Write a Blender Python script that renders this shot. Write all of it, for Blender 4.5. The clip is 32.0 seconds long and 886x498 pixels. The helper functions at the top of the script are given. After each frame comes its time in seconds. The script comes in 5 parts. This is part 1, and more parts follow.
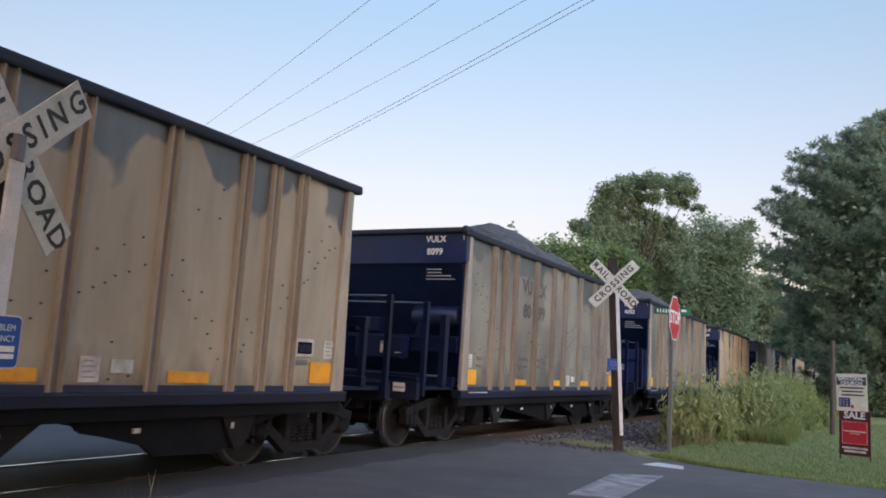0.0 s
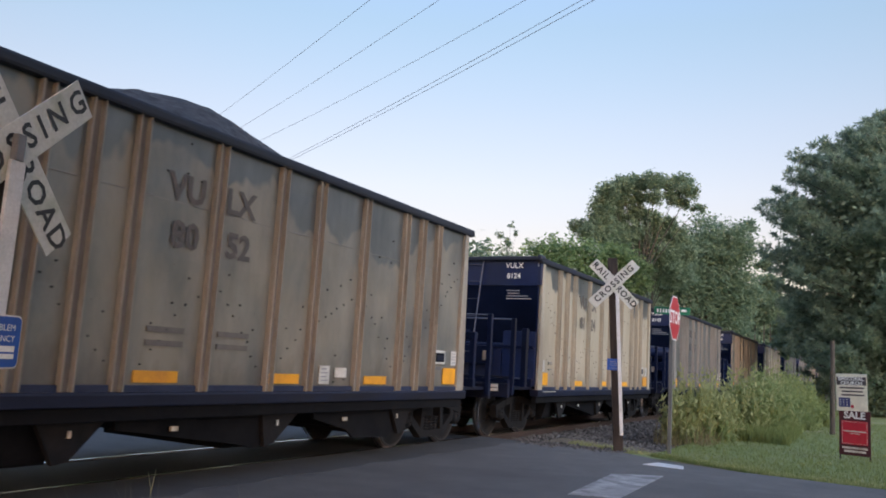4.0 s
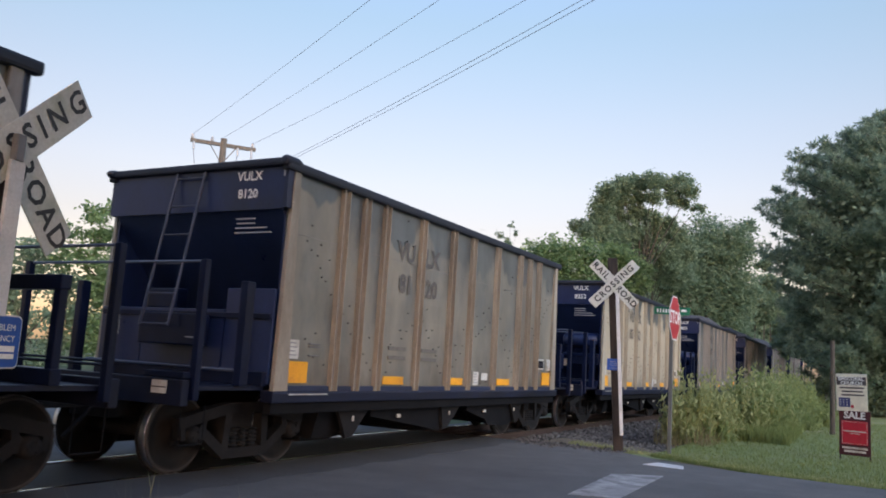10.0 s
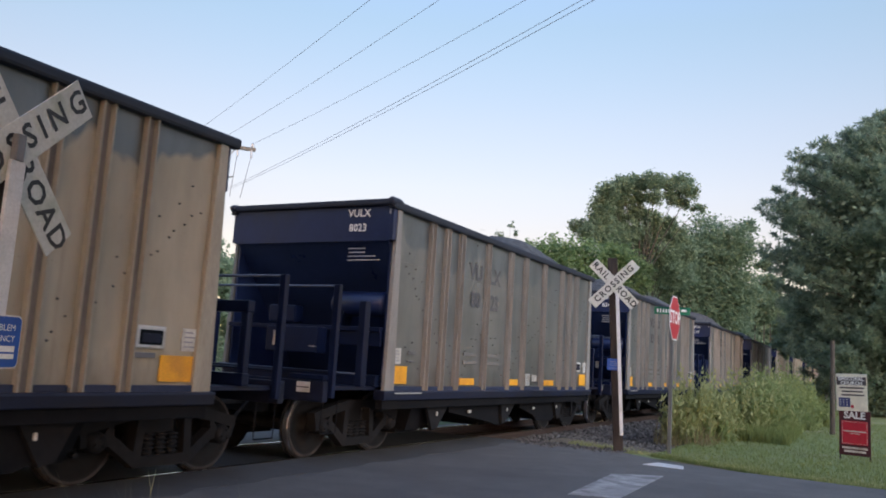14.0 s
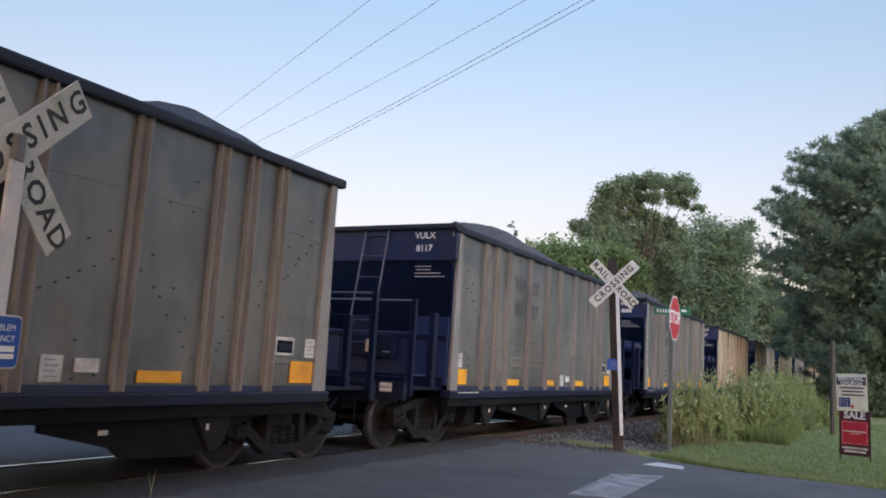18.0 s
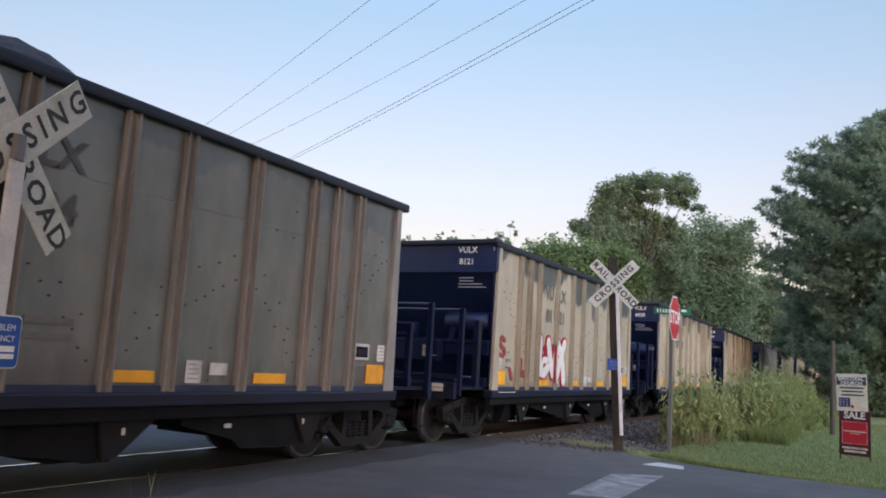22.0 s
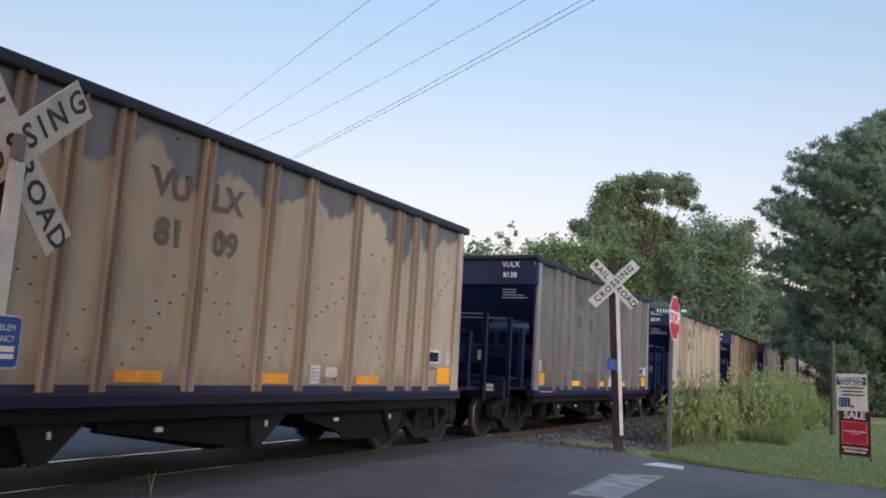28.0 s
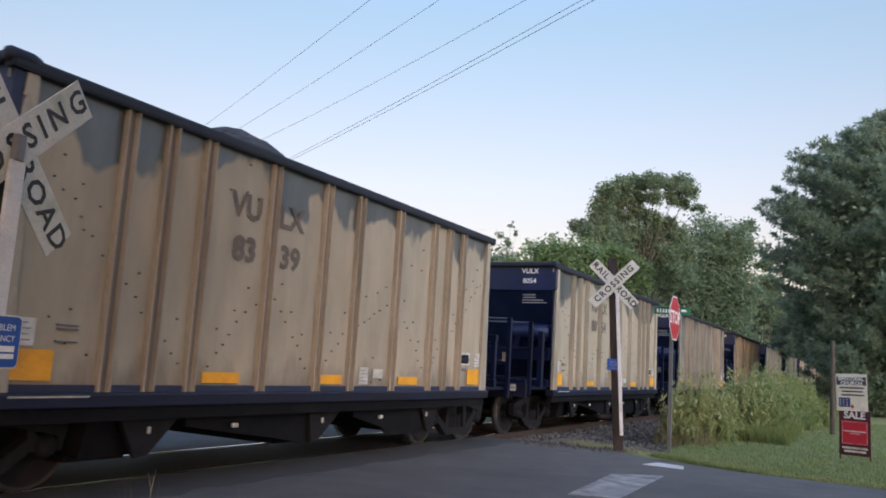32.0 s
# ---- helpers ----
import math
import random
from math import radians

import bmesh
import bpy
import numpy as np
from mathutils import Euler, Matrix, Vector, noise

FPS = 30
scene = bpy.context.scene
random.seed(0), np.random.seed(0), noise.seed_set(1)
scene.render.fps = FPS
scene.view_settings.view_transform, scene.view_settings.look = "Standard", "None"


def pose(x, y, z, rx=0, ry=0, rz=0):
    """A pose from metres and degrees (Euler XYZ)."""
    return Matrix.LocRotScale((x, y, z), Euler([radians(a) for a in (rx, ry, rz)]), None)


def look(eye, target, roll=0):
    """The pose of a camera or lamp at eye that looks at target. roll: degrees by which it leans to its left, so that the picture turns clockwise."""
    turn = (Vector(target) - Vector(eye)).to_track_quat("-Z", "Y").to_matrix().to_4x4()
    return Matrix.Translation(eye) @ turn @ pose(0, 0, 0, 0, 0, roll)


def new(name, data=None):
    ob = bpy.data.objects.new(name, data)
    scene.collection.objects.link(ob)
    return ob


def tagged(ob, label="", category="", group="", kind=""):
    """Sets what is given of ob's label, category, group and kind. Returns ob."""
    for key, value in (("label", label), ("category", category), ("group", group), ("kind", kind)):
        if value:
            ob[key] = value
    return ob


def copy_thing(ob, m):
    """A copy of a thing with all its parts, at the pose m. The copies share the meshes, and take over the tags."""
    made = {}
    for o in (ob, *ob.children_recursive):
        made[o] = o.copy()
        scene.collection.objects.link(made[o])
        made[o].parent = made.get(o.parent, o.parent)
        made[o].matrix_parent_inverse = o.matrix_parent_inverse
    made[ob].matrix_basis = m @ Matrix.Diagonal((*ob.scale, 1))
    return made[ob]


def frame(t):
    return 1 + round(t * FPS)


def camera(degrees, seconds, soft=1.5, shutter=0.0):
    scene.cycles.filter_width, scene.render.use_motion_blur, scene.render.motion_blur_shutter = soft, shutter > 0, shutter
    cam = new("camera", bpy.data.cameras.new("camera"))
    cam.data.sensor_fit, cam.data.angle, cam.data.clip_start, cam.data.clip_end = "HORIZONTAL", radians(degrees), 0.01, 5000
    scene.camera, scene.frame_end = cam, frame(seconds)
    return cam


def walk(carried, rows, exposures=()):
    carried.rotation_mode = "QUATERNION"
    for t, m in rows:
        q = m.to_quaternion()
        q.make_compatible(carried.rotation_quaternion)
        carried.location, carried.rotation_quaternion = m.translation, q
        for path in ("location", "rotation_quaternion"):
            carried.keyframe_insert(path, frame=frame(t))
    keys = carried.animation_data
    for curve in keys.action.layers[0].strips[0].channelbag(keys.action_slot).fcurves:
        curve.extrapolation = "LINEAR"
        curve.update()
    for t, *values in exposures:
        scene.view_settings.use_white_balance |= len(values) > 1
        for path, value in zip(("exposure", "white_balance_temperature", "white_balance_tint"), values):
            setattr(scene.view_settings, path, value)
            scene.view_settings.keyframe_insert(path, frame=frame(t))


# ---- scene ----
# the camera stands still beside the road
EYE = Vector((0.0, 0.0, 1.4695))
AIM = Vector((-0.47425, 0.86929, 0.13936))
cam = camera(57.8, 32.0, soft=1.8, shutter=0.12)
walk(cam, [(0.0, look(EYE, EYE + AIM * 10, 3.433)), (32.0, look(EYE, EYE + AIM * 10, 3.433))], exposures=[(0.0, 1.42, 6600, 15)])

# ---- world, sun, exposure ----
world = bpy.data.worlds.new("sky")
scene.world = world
world.use_nodes = True
wn = world.node_tree
sky = wn.nodes.new("ShaderNodeTexSky")
sky.sky_type, sky.sun_disc = "NISHITA", False
sky.sun_elevation, sky.sun_rotation = radians(18), radians(150)
sky.air_density, sky.dust_density, sky.ozone_density = 1.0, 1.2, 0.9
# evening haze: the low sky is dimmer and pinker, the zenith deeper blue
where, height = wn.nodes.new("ShaderNodeTexCoord"), wn.nodes.new("ShaderNodeSeparateXYZ")
haze, tint = wn.nodes.new("ShaderNodeValToRGB"), wn.nodes.new("ShaderNodeMix")
for pos, col in ((0.153, (0.56, 0.405, 0.345)), (0.215, (0.635, 0.480, 0.412)), (0.29, (0.665, 0.538, 0.468)), (0.40, (0.66, 0.622, 0.548)), (0.62, (0.80, 0.86, 0.95))):
    haze.color_ramp.elements.new(pos).color = (*col, 1)
haze.color_ramp.elements[0].color, haze.color_ramp.elements[-1].color = (0.54, 0.38, 0.31, 1), (0.82, 0.89, 1.0, 1)
tint.data_type, tint.blend_type, tint.inputs["Factor"].default_value = "RGBA", "MULTIPLY", 1.0
wn.links.new(where.outputs["Generated"], height.inputs[0])
wn.links.new(height.outputs["Z"], haze.inputs["Fac"])
wn.links.new(sky.outputs["Color"], tint.inputs["A"])
wn.links.new(haze.outputs["Color"], tint.inputs["B"])
wn.links.new(tint.outputs["Result"], wn.nodes["Background"].inputs["Color"])
wn.nodes["Background"].inputs["Strength"].default_value = 0.15
sun = new("sun", bpy.data.lights.new("sun", "SUN"))
sun.data.energy, sun.data.angle, sun.data.color = 0.95, radians(40), (0.92, 0.96, 1.0)
sun.matrix_world = look((48, -10, 19), (0, 0, 0))


# ---- materials ----
def grain_mat(name, a, b, rough=0.7, metal=0.0, scale=6.0, fine=60.0, bump=0.2, stretch=(1, 1, 1), c=None, big=0.6, coat=0.0, per_thing=False, spec=0.5):
    """Two colours mixed by a coarse noise, a third by a broad one, fine relief."""
    m = bpy.data.materials.new(name)
    m.use_nodes = True
    n, k = m.node_tree.nodes, m.node_tree.links
    p = n["Principled BSDF"]
    co = n.new("ShaderNodeTexCoord")
    mp = n.new("ShaderNodeMapping")
    mp.inputs["Scale"].default_value = stretch
    k.new(co.outputs["Object"], mp.inputs["Vector"])
    if per_thing:
        oi = n.new("ShaderNodeObjectInfo")
        ml = n.new("ShaderNodeMath")
        ml.operation, ml.inputs[1].default_value = "MULTIPLY", 37.0
        k.new(oi.outputs["Random"], ml.inputs[0])
        k.new(ml.outputs[0], mp.inputs["Location"])
    t1, t2, t3 = (n.new("ShaderNodeTexNoise") for _ in range(3))
    for t, s in ((t1, scale), (t2, fine), (t3, big)):
        t.inputs["Scale"].default_value, t.inputs["Detail"].default_value, t.inputs["Roughness"].default_value = s, 6, 0.62
        k.new(mp.outputs["Vector"], t.inputs["Vector"])
    r1 = n.new("ShaderNodeValToRGB")
    r1.color_ramp.elements[0].position, r1.color_ramp.elements[1].position = 0.35, 0.68
    r1.color_ramp.elements[0].color, r1.color_ramp.elements[1].color = (*a, 1), (*b, 1)
    k.new(t1.outputs["Fac"], r1.inputs["Fac"])
    out = r1.outputs["Color"]
    if c:
        r3 = n.new("ShaderNodeMapRange")
        r3.inputs["From Min"].default_value, r3.inputs["From Max"].default_value = 0.48, 0.68
        k.new(t3.outputs["Fac"], r3.inputs["Value"])
        mx = n.new("ShaderNodeMix")
        mx.data_type = "RGBA"
        k.new(r3.outputs["Result"], mx.inputs["Factor"])
        k.new(out, mx.inputs["A"])
        mx.inputs["B"].default_value = (*c, 1)
        out = mx.outputs["Result"]
    hv = n.new("ShaderNodeHueSaturation")
    vr = n.new("ShaderNodeMapRange")
    vr.inputs["To Min"].default_value, vr.inputs["To Max"].default_value = 0.72, 1.28
    k.new(t2.outputs["Fac"], vr.inputs["Value"])
    k.new(vr.outputs["Result"], hv.inputs["Value"])
    k.new(out, hv.inputs["Color"])
    k.new(hv.outputs["Color"], p.inputs["Base Color"])
    rr = n.new("ShaderNodeMapRange")
    rr.inputs["To Min"].default_value, rr.inputs["To Max"].default_value = max(0.05, rough - 0.12), min(1, rough + 0.12)
    k.new(t1.outputs["Fac"], rr.inputs["Value"])
    k.new(rr.outputs["Result"], p.inputs["Roughness"])
    p.inputs["Metallic"].default_value, p.inputs["Coat Weight"].default_value, p.inputs["Specular IOR Level"].default_value = metal, coat, spec
    if bump:
        bp = n.new("ShaderNodeBump")
        bp.inputs["Strength"].default_value, bp.inputs["Distance"].default_value = bump, 0.01
        k.new(t2.outputs["Fac"], bp.inputs["Height"])
        k.new(bp.outputs["Normal"], p.inputs["Normal"])
    return m


def plain(name, col, rough=0.5, metal=0.0):
    return grain_mat(name, [v * 0.88 for v in col], [min(1, v * 1.1) for v in col], rough, metal, 9, 90, 0.06)


def side_mat(name, dirt):
    """Bare aluminium sheet under road dust: dirt of 0 is clean and grey, 1 is tan nearly all over, up to a wavy line near the top."""
    m = bpy.data.materials.new(name)
    m.use_nodes = True
    n, k = m.node_tree.nodes, m.node_tree.links
    p = n["Principled BSDF"]
    co, sep, oi = n.new("ShaderNodeTexCoord"), n.new("ShaderNodeSeparateXYZ"), n.new("ShaderNodeObjectInfo")
    k.new(co.outputs["Object"], sep.inputs["Vector"])
    add = n.new("ShaderNodeVectorMath")
    k.new(co.outputs["Object"], add.inputs[0])
    ml = n.new("ShaderNodeMath")
    ml.operation, ml.inputs[1].default_value = "MULTIPLY", 53.0
    k.new(oi.outputs["Random"], ml.inputs[0])
    k.new(ml.outputs[0], add.inputs[1])

    def tex(scale, stretch, detail=6, rough=0.6):
        mp, t = n.new("ShaderNodeMapping"), n.new("ShaderNodeTexNoise")
        mp.inputs["Scale"].default_value = stretch
        t.inputs["Scale"].default_value, t.inputs["Detail"].default_value, t.inputs["Roughness"].default_value = scale, detail, rough
        k.new(add.outputs[0], mp.inputs["Vector"])
        k.new(mp.outputs["Vector"], t.inputs["Vector"])
        return t.outputs["Fac"]

    def ramp(v, lo, hi, to=(0, 1)):
        r = n.new("ShaderNodeMapRange")
        r.inputs["From Min"].default_value, r.inputs["From Max"].default_value = lo, hi
        r.inputs["To Min"].default_value, r.inputs["To Max"].default_value = to
        k.new(v, r.inputs["Value"])
        return r.outputs["Result"]

    def math2(op, a, b):
        x = n.new("ShaderNodeMath")
        x.operation = op
        for i, v in enumerate((a, b)):
            if isinstance(v, float):
                x.inputs[i].default_value = v
            else:
                k.new(v, x.inputs[i])
        return x.outputs[0]

    def mix(f, a, b):
        x = n.new("ShaderNodeMix")
        x.data_type = "RGBA"
        k.new(f, x.inputs["Factor"])
        for s, v in (("A", a), ("B", b)):
            if isinstance(v, tuple):
                x.inputs[s].default_value = (*v, 1)
            else:
                k.new(v, x.inputs[s])
        return x.outputs["Result"]

    lobe = tex(0.9, (1, 1, 0.6), 3)
    line = math2("ADD", sep.outputs["Z"], math2("MULTIPLY", lobe, -2.6))
    dust = ramp(line, 2.14, 2.04, (0.0, 1.0))
    patch = ramp(tex(1.3, (1, 1, 0.55)), 0.30, 0.62, (max(0.0, dirt * 1.3 - 0.5), min(1.0, dirt + 0.15)))
    dust = math2("MULTIPLY", dust, patch)
    metal_c = mix(ramp(tex(2.2, (1, 1, 0.35)), 0.35, 0.65), (0.125, 0.142, 0.152), (0.178, 0.198, 0.207))
    dust_c = mix(ramp(tex(3.0, (1, 1, 0.25)), 0.35, 0.7), (0.39, 0.34, 0.255), (0.48, 0.42, 0.325))
    col = mix(dust, metal_c, dust_c)
    streak = ramp(tex(6.0, (1, 1, 0.05)), 0.64, 0.82, (0.0, 0.4))
    col = mix(streak, col, (0.15, 0.11, 0.08))
    grime = ramp(math2("ADD", sep.outputs["Z"], math2("MULTIPLY", tex(3.5, (1, 1, 0.4)), -1.2)), 0.80, 0.40, (0.0, 0.5))
    col = mix(grime, col, (0.10, 0.08, 0.065))
    speck = ramp(tex(38, (1, 1, 1), 2), 0.70, 0.78, (0.0, 0.5))
    col = mix(speck, col, (0.09, 0.07, 0.05))
    k.new(col, p.inputs["Base Color"])
    k.new(ramp(dust, 0, 1, (0.36, 0.62)), p.inputs["Roughness"])
    k.new(ramp(dust, 0, 1, (0.55, 0.12)), p.inputs["Metallic"])
    bp = n.new("ShaderNodeBump")
    bp.inputs["Strength"].default_value, bp.inputs["Distance"].default_value = 0.25, 0.02
    k.new(tex(2.5, (1, 1, 0.7), 3), bp.inputs["Height"])
    k.new(bp.outputs["Normal"], p.inputs["Normal"])
    return m


RIBDIRT = grain_mat("dirt_in_post_channel", (0.175, 0.152, 0.135), (0.25, 0.222, 0.195), 0.8, 0, 4, 50, 0.3, (1, 1, 0.4), (0.14, 0.115, 0.10), 1.6, per_thing=True)
SIDE = [side_mat("aluminium_clean", 0.08), side_mat("aluminium_dusty", 0.42), side_mat("aluminium_tan", 1.0)]
RIB = [grain_mat("rib_aluminium_" + n, a, b, 0.55, 0.15, 3, 40, 0.2, (1, 1, 0.3), c, 1.6, per_thing=True)
       for n, a, b, c in (("bare", (0.23, 0.22, 0.208), (0.32, 0.308, 0.295), (0.205, 0.19, 0.18)), ("dusty", (0.28, 0.25, 0.21), (0.40, 0.36, 0.30), (0.23, 0.19, 0.155)), ("tan", (0.35, 0.31, 0.245), (0.47, 0.42, 0.335), (0.30, 0.262, 0.21)))]
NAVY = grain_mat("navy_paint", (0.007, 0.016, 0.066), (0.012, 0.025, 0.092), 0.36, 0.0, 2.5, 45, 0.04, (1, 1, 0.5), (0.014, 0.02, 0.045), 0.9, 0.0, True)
# Navy lifted in colour to lighten the recessed end sheets against their shade.
NAVY_SLOPE = grain_mat("navy_lifted_for_shade", (0.012, 0.025, 0.082), (0.019, 0.036, 0.112), 0.32, 0.0, 2.5, 45, 0.04, (1, 1, 0.5), (0.012, 0.022, 0.065), 0.9, 0.0, True)
# Navy of the low end parts, with the overhang's shade in the colour.
NAVY_LOW = grain_mat("navy_with_shade", (0.004, 0.008, 0.030), (0.007, 0.0145, 0.047), 0.34, 0.0, 3, 50, 0.06, (1, 1, 0.5), (0.0055, 0.009, 0.023), 0.9, 0.0, True, 0.22)
DUST_GLINT = grain_mat("navy_dust_and_glint", (0.012, 0.021, 0.055), (0.030, 0.042, 0.085), 0.7, 0.0, 5, 60, 0.15, (1, 0.5, 1), (0.02, 0.024, 0.045), 1.5, per_thing=True)
SILL = grain_mat("grimy_navy_paint", (0.006, 0.009, 0.025), (0.011, 0.016, 0.040), 0.5, 0.0, 5, 60, 0.12, (1, 0.4, 1), (0.012, 0.012, 0.017), 1.5, spec=0.3)
CHORD = grain_mat("dusty_navy_paint", (0.010, 0.014, 0.028), (0.022, 0.027, 0.042), 0.55, 0.0, 4, 60, 0.15, (1, 0.5, 1), (0.015, 0.02, 0.045), 1.0)
# Underframe grime, darkened further for the shade under the car body.
UNDER = grain_mat("underframe_grime_and_shade", (0.006, 0.0068, 0.009), (0.012, 0.013, 0.016), 0.85, 0.0, 6, 50, 0.3, c=(0.012, 0.0125, 0.014), big=1.4, spec=0.12)
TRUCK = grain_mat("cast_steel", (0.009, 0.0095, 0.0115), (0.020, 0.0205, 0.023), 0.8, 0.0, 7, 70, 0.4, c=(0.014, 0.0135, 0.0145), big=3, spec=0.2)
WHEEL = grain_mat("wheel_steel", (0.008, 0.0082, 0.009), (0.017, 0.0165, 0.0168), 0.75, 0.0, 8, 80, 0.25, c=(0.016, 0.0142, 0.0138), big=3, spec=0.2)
RIM = grain_mat("rusty_rim_steel", (0.028, 0.0245, 0.024), (0.052, 0.046, 0.044), 0.65, 0.0, 8, 80, 0.25, spec=0.3)
TREAD = plain("polished_tread", (0.62, 0.62, 0.63), 0.34, 1.0)
STEEL = plain("galvanised_steel", (0.17, 0.18, 0.18), 0.6, 0.3)
BOLT = plain("dirty_bolt_steel", (0.085, 0.08, 0.075), 0.7, 0.2)
WHITE = plain("white_lettering", (0.8, 0.8, 0.79), 0.6)
SIDEMARK = [plain("faded_side_stencil_" + n, c, 0.75) for n, c in zip(("grey", "dusty", "tan"),  ((0.108, 0.105, 0.11), (0.128, 0.117, 0.11), (0.155, 0.132, 0.112)))]
FADED = plain("faded_stencil_lines", (0.165, 0.152, 0.14), 0.7)
CLAMP = plain("dull_grey_metal", (0.16, 0.165, 0.18), 0.5)
DIMWHITE = plain("dim_stencil_paint", (0.3, 0.31, 0.34), 0.6)
# Lighter rail paint, with the top highlight of the rails in the colour.
RAILPAINT = plain("handrail_paint_highlighted", (0.10, 0.12, 0.17), 0.4)
LADDER = plain("ladder_paint", (0.05, 0.06, 0.10), 0.45)
MARK = plain("faded_dark_lettering", (0.085, 0.075, 0.08), 0.7)
YELLOW = grain_mat("yellow_reflector", (0.80, 0.36, 0.025), (0.9, 0.43, 0.03), 0.5, 0, 3, 60, 0.05, c=(0.62, 0.27, 0.04), big=2, per_thing=True)
LABEL = grain_mat("white_stencil_panel", (0.5, 0.5, 0.47), (0.68, 0.68, 0.65), 0.6, 0, 6, 60, 0.05, c=(0.36, 0.33, 0.28), big=4, per_thing=True)
STONE = grain_mat("aggregate_load", (0.035, 0.037, 0.042), (0.10, 0.105, 0.115), 0.9, 0, 9, 26, 1.0)
RED = plain("red_spray_paint", (0.34, 0.012, 0.022), 0.5)
REDFADE = plain("faded_red_spray_paint", (0.27, 0.05, 0.048), 0.6)
SPRAY = plain("white_spray_paint", (0.72, 0.71, 0.70), 0.5)
RAIL = grain_mat("rail_steel", (0.05, 0.035, 0.03), (0.09, 0.06, 0.05), 0.7, 0.2, 8, 60, 0.3)
RAILTOP = plain("polished_rail_head", (0.85, 0.85, 0.86), 0.1, 1.0)
TIE = grain_mat("creosote_timber", (0.03, 0.024, 0.02), (0.08, 0.065, 0.055), 0.9, 0, 4, 40, 0.6, (1, 6, 1))
ASPHALT = grain_mat("worn_asphalt", (0.097, 0.095, 0.092), (0.144, 0.140, 0.134), 0.8, 0, 2.2, 160, 0.5, (1, 1, 1), (0.084, 0.082, 0.080), 0.35)
ROAD_SHADE = grain_mat("asphalt_with_train_shade", (0.060, 0.060, 0.061), (0.090, 0.090, 0.090), 0.8, 0, 2.2, 160, 0.5, (1, 1, 1), (0.052, 0.052, 0.053), 0.6)
# Darkened further: the shade under the train is in this colour.
PATCH = grain_mat("asphalt_under_train_shade", (0.012, 0.012, 0.013), (0.022, 0.022, 0.023), 0.7, 0, 2.0, 140, 0.5)
PAINT = grain_mat("worn_road_paint", (0.14, 0.14, 0.14), (0.48, 0.48, 0.475), 0.75, 0, 4, 60, 0.3, c=(0.27, 0.27, 0.27), big=1.3)
GROUND = grain_mat("rough_ground", (0.045, 0.075, 0.022), (0.075, 0.11, 0.035), 0.95, 0, 1.6, 30, 0.8, c=(0.09, 0.10, 0.045), big=0.2)
LAWN = grain_mat("mown_lawn", (0.135, 0.178, 0.062), (0.205, 0.25, 0.09), 0.95, 0, 3, 45, 0.9, c=(0.22, 0.225, 0.115), big=0.25)
DIRT = grain_mat("dry_verge_soil", (0.10, 0.085, 0.06), (0.19, 0.16, 0.115), 0.95, 0, 5, 40, 0.8)
BALLAST = grain_mat("ballast_stone", (0.055, 0.052, 0.052), (0.17, 0.16, 0.155), 0.95, 0, 14, 50, 1.0, c=(0.06, 0.05, 0.045), big=1.5)
POLE = grain_mat("weathered_pole_wood", (0.10, 0.085, 0.07), (0.22, 0.195, 0.165), 0.9, 0, 5, 40, 0.6, (5, 5, 0.5))
DARKPOST = grain_mat("dark_creosoted_post", (0.022, 0.016, 0.014), (0.06, 0.042, 0.034), 0.85, 0, 5, 40, 0.6, (5, 5, 0.5))
BOARD = grain_mat("white_painted_board", (0.60, 0.60, 0.61), (0.72, 0.72, 0.72), 0.55, 0, 5, 60, 0.1, c=(0.50, 0.50, 0.49), big=3)
BLADE = grain_mat("dirty_white_reflective_sheet", (0.50, 0.51, 0.48), (0.64, 0.65, 0.62), 0.5, 0, 4, 50, 0.05, c=(0.40, 0.43, 0.36), big=4)
BLACK = plain("black_lettering", (0.018, 0.018, 0.02), 0.5)
BLUE = plain("blue_sign_sheet", (0.004, 0.075, 0.36), 0.4)
STOPRED = plain("stop_red_sheet", (0.42, 0.018, 0.035), 0.45)
GREEN = plain("green_sign_sheet", (0.0, 0.16, 0.085), 0.45)
SIGNRED = plain("realty_red_sheet", (0.50, 0.02, 0.045), 0.45)
MAROON = plain("dark_maroon_sheet", (0.07, 0.012, 0.022), 0.45)
CREAM = plain("cream_sign_panel", (0.82, 0.79, 0.66), 0.5)
CABLE = plain("weathered_cable", (0.16, 0.16, 0.175), 0.6)
CERAMIC = plain("grey_porcelain", (0.45, 0.46, 0.48), 0.3)


def leaf_mat(name, dark, light):
    m = bpy.data.materials.new(name)
    m.use_nodes = True
    n, k = m.node_tree.nodes, m.node_tree.links
    p = n["Principled BSDF"]
    g, r = n.new("ShaderNodeNewGeometry"), n.new("ShaderNodeValToRGB")
    r.color_ramp.elements[0].color, r.color_ramp.elements[1].color = (*dark, 1), (*light, 1)
    k.new(g.outputs["Random Per Island"], r.inputs["Fac"])
    k.new(r.outputs["Color"], p.inputs["Base Color"])
    p.inputs["Roughness"].default_value = 0.75
    t, s = n.new("ShaderNodeBsdfTranslucent"), n.new("ShaderNodeMixShader")
    k.new(r.outputs["Color"], t.inputs["Color"])
    s.inputs["Fac"].default_value = 0.5
    k.new(p.outputs[0], s.inputs[1])
    k.new(t.outputs[0], s.inputs[2])
    k.new(s.outputs[0], n["Material Output"].inputs["Surface"])
    return m


